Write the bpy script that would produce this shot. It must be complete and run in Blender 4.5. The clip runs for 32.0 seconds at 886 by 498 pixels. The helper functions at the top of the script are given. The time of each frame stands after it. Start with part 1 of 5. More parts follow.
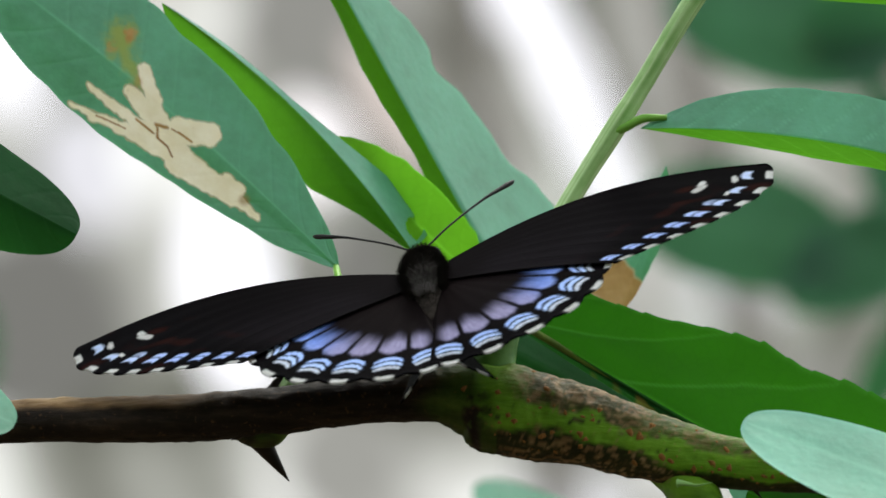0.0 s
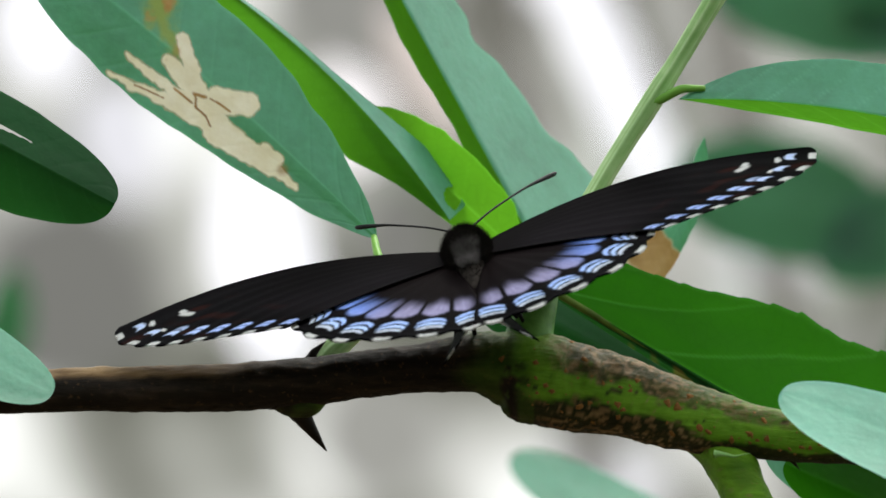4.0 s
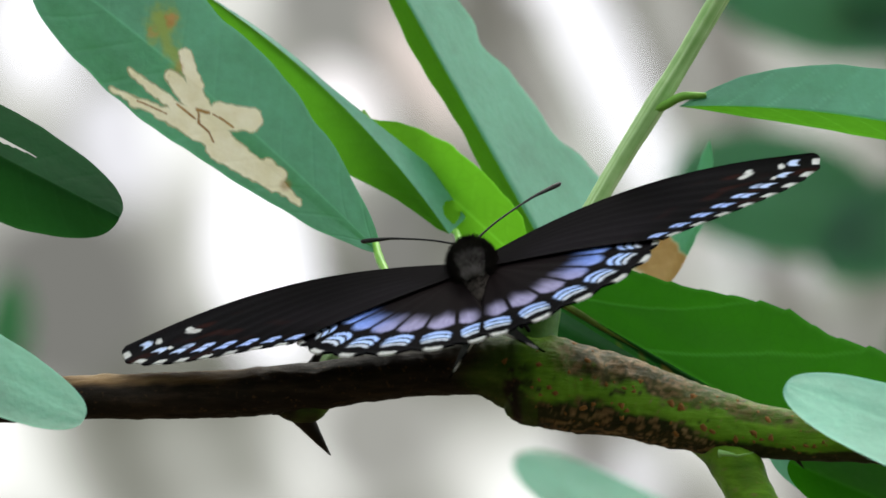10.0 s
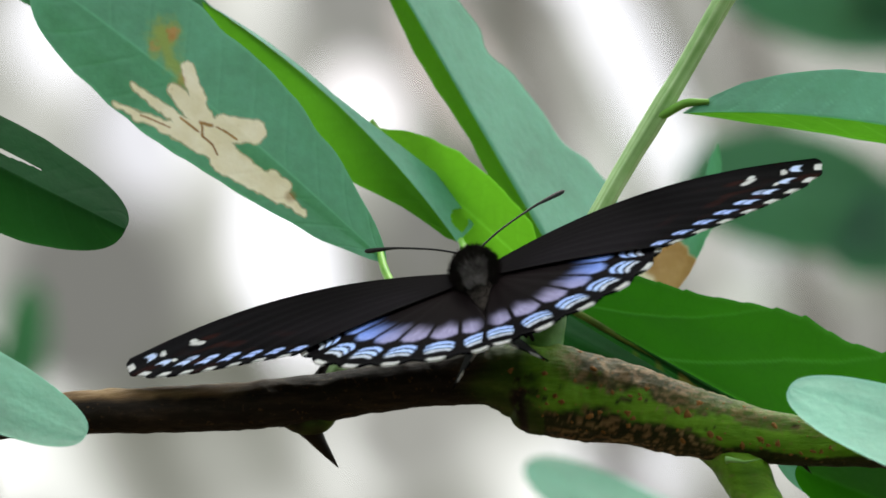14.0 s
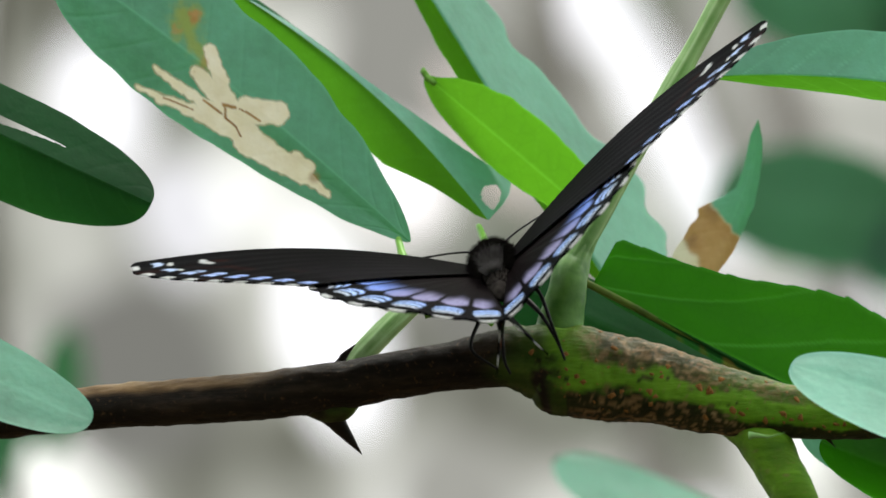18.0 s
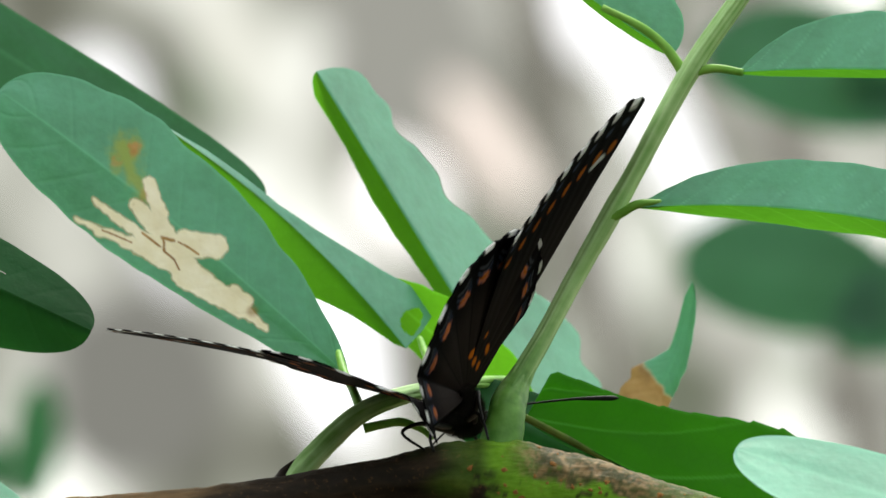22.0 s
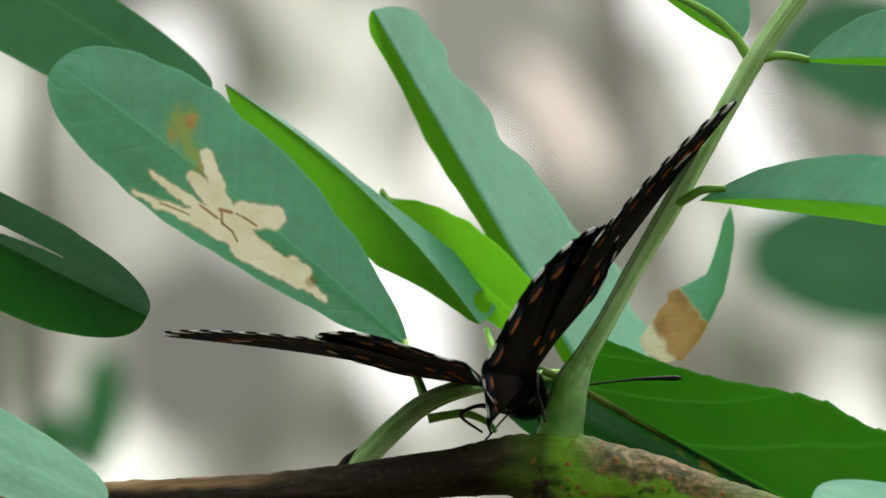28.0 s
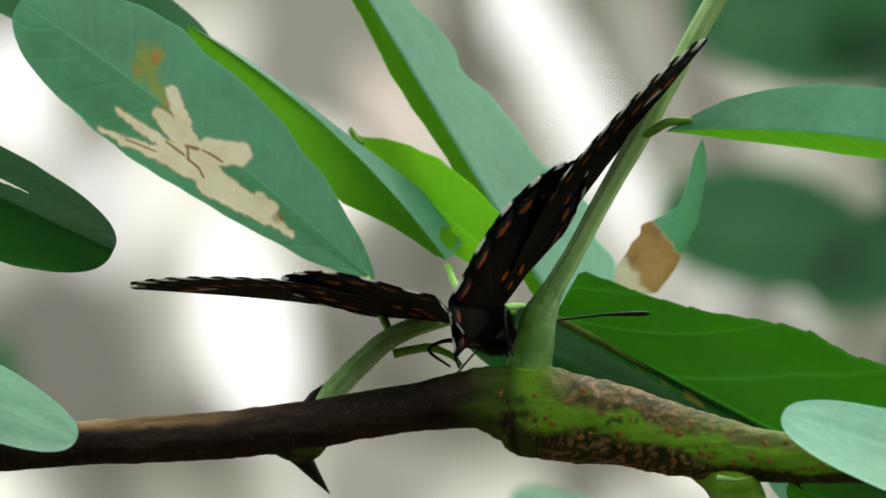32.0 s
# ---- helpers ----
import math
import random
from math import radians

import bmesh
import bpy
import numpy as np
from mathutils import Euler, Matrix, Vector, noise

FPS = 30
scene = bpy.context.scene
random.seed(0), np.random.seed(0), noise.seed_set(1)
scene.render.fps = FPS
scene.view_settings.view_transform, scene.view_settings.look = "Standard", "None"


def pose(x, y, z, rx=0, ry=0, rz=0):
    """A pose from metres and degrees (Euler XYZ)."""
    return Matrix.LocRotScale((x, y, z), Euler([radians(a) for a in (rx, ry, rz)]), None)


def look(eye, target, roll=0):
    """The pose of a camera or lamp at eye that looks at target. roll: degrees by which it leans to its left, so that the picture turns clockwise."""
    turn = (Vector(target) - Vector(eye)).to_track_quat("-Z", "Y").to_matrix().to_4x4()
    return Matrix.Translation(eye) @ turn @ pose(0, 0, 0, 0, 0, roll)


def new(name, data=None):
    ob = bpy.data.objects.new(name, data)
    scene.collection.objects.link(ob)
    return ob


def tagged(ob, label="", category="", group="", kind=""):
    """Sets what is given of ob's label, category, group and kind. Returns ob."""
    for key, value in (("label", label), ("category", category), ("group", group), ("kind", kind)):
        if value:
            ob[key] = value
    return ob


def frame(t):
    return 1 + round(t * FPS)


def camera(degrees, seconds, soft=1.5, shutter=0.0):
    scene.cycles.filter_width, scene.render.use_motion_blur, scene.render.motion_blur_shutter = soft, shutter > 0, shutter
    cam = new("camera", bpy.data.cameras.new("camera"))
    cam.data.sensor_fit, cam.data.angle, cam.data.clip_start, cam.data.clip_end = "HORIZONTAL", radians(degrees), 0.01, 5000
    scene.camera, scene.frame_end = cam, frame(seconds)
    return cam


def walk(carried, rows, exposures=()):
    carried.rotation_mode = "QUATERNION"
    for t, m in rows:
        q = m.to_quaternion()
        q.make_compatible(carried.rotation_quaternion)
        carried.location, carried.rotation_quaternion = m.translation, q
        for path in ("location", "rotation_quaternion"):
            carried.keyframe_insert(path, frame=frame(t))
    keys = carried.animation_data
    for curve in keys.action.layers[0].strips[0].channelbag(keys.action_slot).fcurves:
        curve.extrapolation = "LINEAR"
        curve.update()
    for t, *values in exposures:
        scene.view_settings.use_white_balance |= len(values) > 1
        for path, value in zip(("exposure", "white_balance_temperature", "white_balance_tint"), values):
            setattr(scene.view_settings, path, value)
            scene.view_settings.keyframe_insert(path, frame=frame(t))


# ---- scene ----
# Plan: a thorny twig runs across the view; a butterfly basks on its swollen node, leaves hang round it, slim trunks stand far behind.
# Plan frame: x to the side, y away from the viewer, z up, origin on a bark scar beside the node; the frame leans back a little.
MM = 0.001
GRID = MM / 15.0          # plan grid: fifteenths of a millimetre
DIST = 1.2                # viewer to the twig
LEAN = 8.0
PLAN = pose(0, 0, 1.5, LEAN, 0, 0)
EYE = Vector((-160 * GRID, -DIST, 250 * GRID))

cam = camera(4.988, 32.0, soft=1.6)
cam.data.dof.use_dof = True
cam.data.dof.focus_distance = DIST + 0.010
cam.data.dof.aperture_fstop = 44.0

# seconds, sideways and upward shift of the eye in mm, turn to the right and upward and lean in degrees
PATH = [
    (0, 0.00, -1.00, 0.0106, 0.0829, 0.41), (0.5, -0.06, -1.00, 0.0102, 0.0470, 0.43), (1, -0.11, -1.00, -0.0933, -0.0356, 0.24),
    (1.5, -0.17, -1.00, -0.1256, 0.2406, 0.34), (2, -0.22, -1.00, -0.1597, 0.2640, 0.63), (2.5, -0.28, -1.00, 0.0753, 0.1933, 0.71),
    (3, -0.33, -1.00, -0.1375, 0.0938, 0.76), (3.5, -0.39, -1.00, -0.3436, 0.1555, 0.73), (4, -0.44, -1.00, -0.1813, -0.0869, 0.55),
    (4.5, -0.50, -1.00, -0.0888, 0.0777, 0.50), (6.5, -0.72, -1.00, -0.0482, 0.0507, 0.83), (7, -0.78, -1.00, -0.3203, -0.0655, 0.65),
    (7.5, -0.83, -1.00, -0.2709, -0.2330, 0.35), (8, -0.89, -1.00, -0.0364, -0.1738, 0.02), (8.5, -0.94, -1.00, -0.0751, -0.1541, -0.19),
    (9, -1.00, -1.00, 0.1084, 0.0075, -0.31), (9.5, -1.00, -0.75, 0.0873, -0.2215, -0.28), (10, -1.00, -0.50, -0.1635, -0.0930, -0.19),
    (10.5, -1.00, -0.25, -0.0806, -0.2445, -0.23), (11, -1.00, 0.00, -0.0243, -0.1171, -0.22), (11.5, -1.00, 0.25, -0.0964, -0.1481, -0.13),
    (12, -1.00, 0.50, -0.0280, 0.0654, -0.18), (12.5, -1.00, 0.75, 0.0030, 0.0669, -0.27), (13, -1.00, 1.00, -0.1707, -0.0217, -0.40),
    (13.5, 0.33, 1.33, -0.2133, -0.1540, -0.69), (14, 1.67, 1.67, -0.3151, -0.1393, -0.95), (14.5, 3.00, 2.00, -0.2883, -0.1144, -0.90),
    (16.5, 4.60, -4.40, -0.3747, 0.1258, -1.84), (17, 5.00, -6.00, -0.4595, 0.2256, -2.04), (17.5, 4.75, -7.50, -0.3902, 0.3184, -2.27),
    (18, 4.50, -9.00, -0.5525, 0.2840, -2.58), (18.5, 4.25, -10.50, -0.6142, 0.3518, -2.84), (19, 4.00, -12.00, -0.4921, 0.3374, -3.08),
    (19.5, 4.50, -10.00, -0.1420, 0.3684, -3.46), (20, 5.00, -8.00, -0.1517, 0.3169, -3.78), (20.5, 8.00, -2.50, -0.2600, 0.4634, -3.85),
    (21, 11.00, 3.00, -0.6780, 0.1902, -3.43), (21.5, 11.75, 3.25, -0.7895, 0.3628, -2.87), (22, 12.50, 3.50, -0.5626, 0.3211, -2.56),
    (22.5, 13.25, 3.75, -0.7681, -0.0548, -2.74), (23, 14.00, 4.00, -0.4219, 0.0705, -3.21), (23.5, 15.25, 2.75, -0.4166, 0.1148, -3.23),
    (24, 16.50, 1.50, -0.5743, 0.4205, -2.78), (24.5, 16.31, 1.46, -0.9210, 0.3950, -2.46), (25, 15.15, 2.23, -0.9320, 0.5074, -2.27),
    (25.5, 14.00, 3.00, -0.6380, 0.1206, -2.01), (27.5, 12.00, 6.00, -0.7288, 0.1708, -0.86), (28, 12.50, 6.00, -0.9511, 0.1675, -1.07),
    (28.5, 10.50, 6.50, -0.8476, 0.1075, -1.10), (29, 8.50, 7.00, -0.7510, 0.0542, -1.24), (29.5, 5.67, 4.67, -0.3834, 0.1519, -1.46),
    (30, 2.83, 2.33, -0.1600, 0.0373, -1.62), (30.5, 0.00, 0.00, -0.1189, 0.0721, -1.68), (31, -0.67, -1.00, -0.0262, 0.2174, -1.71),
    (31.5, -1.33, -2.00, -0.0691, 0.2646, -1.83), (32, -2.00, -3.00, -0.0649, 0.2182, -2.06),
]


def eye_pose(sx, sz, turn, up, lean):
    return PLAN @ Matrix.Translation(EYE + Vector((sx * MM, 0, sz * MM))) @ pose(0, 0, 0, 0, 0, -turn) @ pose(0, 0, 0, 90 + up, 0, 0) @ pose(0, 0, 0, 0, 0, lean)


walk(cam, [(r[0], eye_pose(*r[1:])) for r in PATH], exposures=[(0, 0.45, 6560, 6), (14.5, 0.5, 6600, 5), (19, 0.56, 6700, 4), (21, 0.66, 6800, 3), (23.5, 0.78, 6800, 3), (24.2, 0.80, 6800, 3), (25.2, 0.58, 6850, 3), (27.5, 0.46, 7000, 1), (32, 0.40, 7100, 0)])

def at(x, y, d=0.0):
    """A place of the plan: grid units to the right and down as seen from the eye, d millimetres behind the twig."""
    flat = Vector((x * GRID, 0, -y * GRID))
    return EYE + (flat - EYE) * (1 + d * MM / DIST)


# ---------------------------------------------------------------- light
world = bpy.data.worlds.new("overcast_sky")
scene.world = world
world.use_nodes = True
wn = world.node_tree
sky = wn.nodes.new("ShaderNodeTexSky")
sky.sky_type = "NISHITA"
sky.sun_disc = False
sky.sun_elevation, sky.sun_rotation = radians(58), radians(20)
sky.air_density, sky.dust_density = 1.0, 4.0
haze = wn.nodes.new("ShaderNodeMix")
haze.data_type = "RGBA"
haze.inputs[0].default_value = 0.8
haze.inputs[7].default_value = (12.5, 12.6, 12.9, 1)
wn.links.new(sky.outputs[0], haze.inputs[6])
wn.links.new(haze.outputs[2], wn.nodes["Background"].inputs[0])
wn.nodes["Background"].inputs[1].default_value = 0.1

sun_data = bpy.data.lights.new("sun", "SUN")
sun_data.energy, sun_data.angle, sun_data.color = 1.5, radians(12), (1.0, 0.97, 0.92)
sun = new("sun", sun_data)
sun.matrix_world = look((1.5, 4.0, 9.0), (0, 0, 1.5))


# ---------------------------------------------------------------- materials
def nodes(name):
    m = bpy.data.materials.new(name)
    m.use_nodes = True
    t = m.node_tree
    return m, t, t.nodes["Principled BSDF"], t.nodes["Material Output"]


def node(t, kind, **inputs):
    n = t.nodes.new(kind)
    for k, v in inputs.items():
        n.inputs[k.replace("_", " ")].default_value = v
    return n


def mixrgb(t, fac, a, b, mode="MIX"):
    n = t.nodes.new("ShaderNodeMix")
    n.data_type, n.blend_type = "RGBA", mode
    for i, v in ((0, fac), (6, a), (7, b)):
        if isinstance(v, (int, float, tuple)):
            n.inputs[i].default_value = v
        else:
            t.links.new(v, n.inputs[i])
    return n.outputs[2]


def noise_out(t, scale, detail=4.0, rough=0.55, coord="Object", stretch=None):
    c = t.nodes.new("ShaderNodeTexCoord").outputs[coord]
    if stretch:
        mp = t.nodes.new("ShaderNodeMapping")
        mp.inputs["Scale"].default_value = stretch
        t.links.new(c, mp.inputs[0])
        c = mp.outputs[0]
    n = node(t, "ShaderNodeTexNoise", Scale=scale, Detail=detail, Roughness=rough)
    t.links.new(c, n.inputs["Vector"])
    return n.outputs["Fac"]


def ramp(t, fac, *stops):
    r = t.nodes.new("ShaderNodeValToRGB")
    while len(r.color_ramp.elements) < len(stops):
        r.color_ramp.elements.new(0.5)
    for e, (p, c) in zip(r.color_ramp.elements, stops):
        e.position, e.color = p, (c if len(c) == 4 else (*c, 1))
    t.links.new(fac, r.inputs[0])
    return r.outputs[0]


def bump(t, height, strength, distance):
    b = node(t, "ShaderNodeBump", Strength=strength, Distance=distance)
    t.links.new(height, b.inputs["Height"])
    return b.outputs[0]


def leaf_material(name, face, through_col, share, gloss=0.45, rough=0.42):
    """A blade: waxy face over flesh that lets light through; R of Col: dry mined skin, G: brown rot, B: pale ribs, alpha below 1: yellowed."""
    m, t, p, out = nodes(name)
    at_ = t.nodes.new("ShaderNodeVertexColor")
    at_.layer_name = "Col"
    sep = t.nodes.new("ShaderNodeSeparateColor")
    t.links.new(at_.outputs[0], sep.inputs[0])
    fine = noise_out(t, 900, 5)
    broad = noise_out(t, 70, 3)
    dark = tuple(0.66 * c for c in face)
    lite = tuple(min(1, 1.34 * c) for c in face)
    green = ramp(t, broad, (0.3, dark), (0.7, lite))
    green = mixrgb(t, 0.25, green, ramp(t, fine, (0.3, dark), (0.75, lite)))
    green = mixrgb(t, sep.outputs[2], green, tuple(min(1, 1.45 * c + 0.02) for c in face) + (1,))
    wilt = t.nodes.new("ShaderNodeMath")
    wilt.operation = "SUBTRACT"
    wilt.inputs[0].default_value = 1.0
    t.links.new(at_.outputs["Alpha"], wilt.inputs[1])
    green = mixrgb(t, wilt.outputs[0], green, (0.36, 0.36, 0.045, 1))
    dry = ramp(t, noise_out(t, 420, 6), (0.22, (0.58, 0.46, 0.26)), (0.34, (0.84, 0.77, 0.55)), (0.7, (0.96, 0.92, 0.76)))
    rot = ramp(t, noise_out(t, 210, 5), (0.3, (0.22, 0.085, 0.016)), (0.52, (0.48, 0.24, 0.05)), (0.8, (0.66, 0.40, 0.14)))
    col = mixrgb(t, sep.outputs[0], green, dry)
    col = mixrgb(t, sep.outputs[1], col, rot)
    t.links.new(col, p.inputs["Base Color"])
    p.inputs["Roughness"].default_value = rough
    p.inputs["Specular IOR Level"].default_value = gloss
    t.links.new(bump(t, fine, 0.25, 0.0003), p.inputs["Normal"])
    tr = node(t, "ShaderNodeBsdfTranslucent")
    thru = mixrgb(t, 0.35, through_col + (1,), ramp(t, broad, (0.3, tuple(0.7 * c for c in through_col)), (0.7, through_col)))
    thru = mixrgb(t, sep.outputs[2], thru, tuple(min(1, 1.5 * c + 0.03) for c in through_col) + (1,))
    net = t.nodes.new("ShaderNodeTexVoronoi")
    net.feature = "DISTANCE_TO_EDGE"
    net.inputs["Scale"].default_value = 520
    t.links.new(t.nodes.new("ShaderNodeTexCoord").outputs["Object"], net.inputs["Vector"])
    thru = mixrgb(t, ramp(t, net.outputs[0], (0.0, (0.13, 0.13, 0.13)), (0.08, (0, 0, 0))), thru, tuple(0.55 * c for c in through_col) + (1,))
    thru = mixrgb(t, sep.outputs[0], thru, (0.9, 0.8, 0.5, 1))
    thru = mixrgb(t, sep.outputs[1], thru, (0.24, 0.15, 0.03, 1))
    t.links.new(thru, tr.inputs["Color"])
    mx = node(t, "ShaderNodeMixShader")
    mx.inputs[0].default_value = share
    t.links.new(p.outputs[0], mx.inputs[1])
    t.links.new(tr.outputs[0], mx.inputs[2])
    t.links.new(mx.outputs[0], out.inputs[0])
    return m


LEAF = leaf_material("glaucous_leaf", (0.112, 0.345, 0.24), (0.07, 0.36, 0.05), 0.25, 0.5, 0.45)
# Lighter copy of the glaucous leaf, with skylight put into its colour.
LEAF_SKYLIT = leaf_material("skylit_leaf", (0.15, 0.46, 0.33), (0.09, 0.42, 0.12), 0.25, 0.32, 0.45)
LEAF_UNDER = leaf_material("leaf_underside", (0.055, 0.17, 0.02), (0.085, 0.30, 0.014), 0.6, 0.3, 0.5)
# Brighter copies of the leaf back: light through thin blades put into their colour.
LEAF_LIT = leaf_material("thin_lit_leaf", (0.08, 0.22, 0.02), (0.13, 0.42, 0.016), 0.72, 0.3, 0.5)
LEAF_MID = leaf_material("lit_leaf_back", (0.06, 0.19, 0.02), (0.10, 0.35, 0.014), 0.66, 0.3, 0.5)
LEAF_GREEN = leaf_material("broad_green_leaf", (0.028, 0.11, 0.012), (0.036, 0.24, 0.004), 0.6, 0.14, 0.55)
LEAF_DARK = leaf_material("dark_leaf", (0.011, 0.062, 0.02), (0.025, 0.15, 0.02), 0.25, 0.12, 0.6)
LEAF_FAR = leaf_material("far_foliage", (0.045, 0.14, 0.085), (0.05, 0.22, 0.06), 0.35, 0.3, 0.5)


def bark_material(name):
    """Young locust bark: Col R mixes green skin to brown cork, G to pale grey-tan."""
    m, t, p, out = nodes(name)
    at_ = t.nodes.new("ShaderNodeVertexColor")
    at_.layer_name = "Col"
    sep = t.nodes.new("ShaderNodeSeparateColor")
    t.links.new(at_.outputs[0], sep.inputs[0])
    grain = noise_out(t, 560, 7, 0.65, stretch=(0.2, 1, 1))
    speck = noise_out(t, 1400, 4)
    green = ramp(t, grain, (0.25, (0.065, 0.18, 0.007)), (0.7, (0.21, 0.43, 0.03)))
    brown = ramp(t, grain, (0.25, (0.006, 0.004, 0.003)), (0.5, (0.019, 0.013, 0.009)), (0.8, (0.06, 0.038, 0.022)))
    tan = ramp(t, grain, (0.25, (0.09, 0.048, 0.02)), (0.5, (0.27, 0.165, 0.075)), (0.8, (0.52, 0.38, 0.21)))
    col = mixrgb(t, sep.outputs[0], green, brown)
    col = mixrgb(t, sep.outputs[1], col, tan)
    col = mixrgb(t, ramp(t, speck, (0.61, (0, 0, 0)), (0.69, (0.24, 0.24, 0.24))), col, (0.24, 0.125, 0.045, 1))
    t.links.new(col, p.inputs["Base Color"])
    p.inputs["Roughness"].default_value = 0.6
    p.inputs["Specular IOR Level"].default_value = 0.14
    t.links.new(bump(t, grain, 0.7, 0.0005), p.inputs["Normal"])
    return m


BARK = bark_material("young_bark")


def plain_material(name, a, b, scale, rough=0.5, spec=0.4, bumpy=0.3, depth=0.0003, translucent=0.0):
    m, t, p, out = nodes(name)
    n = noise_out(t, scale, 6)
    t.links.new(ramp(t, n, (0.3, a), (0.7, b)), p.inputs["Base Color"])
    p.inputs["Roughness"].default_value = rough
    p.inputs["Specular IOR Level"].default_value = spec
    t.links.new(bump(t, n, bumpy, depth), p.inputs["Normal"])
    return m


STEM = plain_material("green_leaf_stem", (0.13, 0.35, 0.035), (0.25, 0.50, 0.08), 260, 0.5, 0.35)
RIB = plain_material("dull_green_rib", (0.05, 0.085, 0.014), (0.15, 0.21, 0.04), 300, 0.6, 0.2)
STALK = plain_material("pale_green_stalk", (0.22, 0.50, 0.11), (0.45, 0.74, 0.29), 260, 0.5, 0.35)
def fibre_material(name, a, b):
    """A fibrous green stalk: Col R runs along its ridges, G is the darker skin at its foot."""
    m, t, p, out = nodes(name)
    at_ = t.nodes.new("ShaderNodeVertexColor")
    at_.layer_name = "Col"
    sep = t.nodes.new("ShaderNodeSeparateColor")
    t.links.new(at_.outputs[0], sep.inputs[0])
    n = noise_out(t, 420, 5)
    col = mixrgb(t, sep.outputs[0], a + (1,), b + (1,))
    col = mixrgb(t, 0.3, col, ramp(t, n, (0.3, a), (0.7, b)))
    col = mixrgb(t, sep.outputs[1], col, ramp(t, n, (0.3, (0.055, 0.17, 0.02)), (0.7, (0.15, 0.34, 0.06))))
    t.links.new(col, p.inputs["Base Color"])
    p.inputs["Roughness"].default_value = 0.5
    p.inputs["Specular IOR Level"].default_value = 0.35
    t.links.new(bump(t, n, 0.4, 0.0003), p.inputs["Normal"])
    return m


FIBRE = fibre_material("fibrous_green_stalk", (0.20, 0.43, 0.10), (0.60, 0.82, 0.42))
THORN = plain_material("thorn_horn", (0.006, 0.004, 0.003), (0.03, 0.018, 0.01), 500, 0.55, 0.2)
SCAR = plain_material("rusty_lenticel", (0.12, 0.046, 0.011), (0.46, 0.22, 0.07), 1500, 0.8, 0.1)
CHITIN = plain_material("black_chitin", (0.004, 0.004, 0.005), (0.012, 0.011, 0.012), 1500, 0.5, 0.15)
FUR = plain_material("brown_black_fur", (0.012, 0.010, 0.009), (0.045, 0.038, 0.033), 900, 0.9, 0.03, 0.1)
SABLE = plain_material("black_velvet", (0.002, 0.002, 0.002), (0.006, 0.005, 0.005), 900, 0.95, 0.0, 0.1)
HAIR = plain_material("grey_brown_hair", (0.014, 0.012, 0.011), (0.06, 0.052, 0.048), 700, 0.8, 0.1, 0.1)
PALE_HAIR = plain_material("silver_hair", (0.16, 0.15, 0.145), (0.42, 0.40, 0.40), 700, 0.7, 0.2, 0.1)
TRUNK_GREY = plain_material("grey_trunk_bark", (0.22, 0.21, 0.19), (0.38, 0.36, 0.33), 30, 0.85, 0.1, 0.8, 0.01)
TRUNK_DARK = plain_material("dark_trunk_bark", (0.13, 0.125, 0.10), (0.24, 0.225, 0.19), 30, 0.85, 0.1, 0.8, 0.01)
LITTER = plain_material("leaf_litter", (0.035, 0.026, 0.015), (0.12, 0.09, 0.055), 14, 0.95, 0.05, 1.0, 0.03)


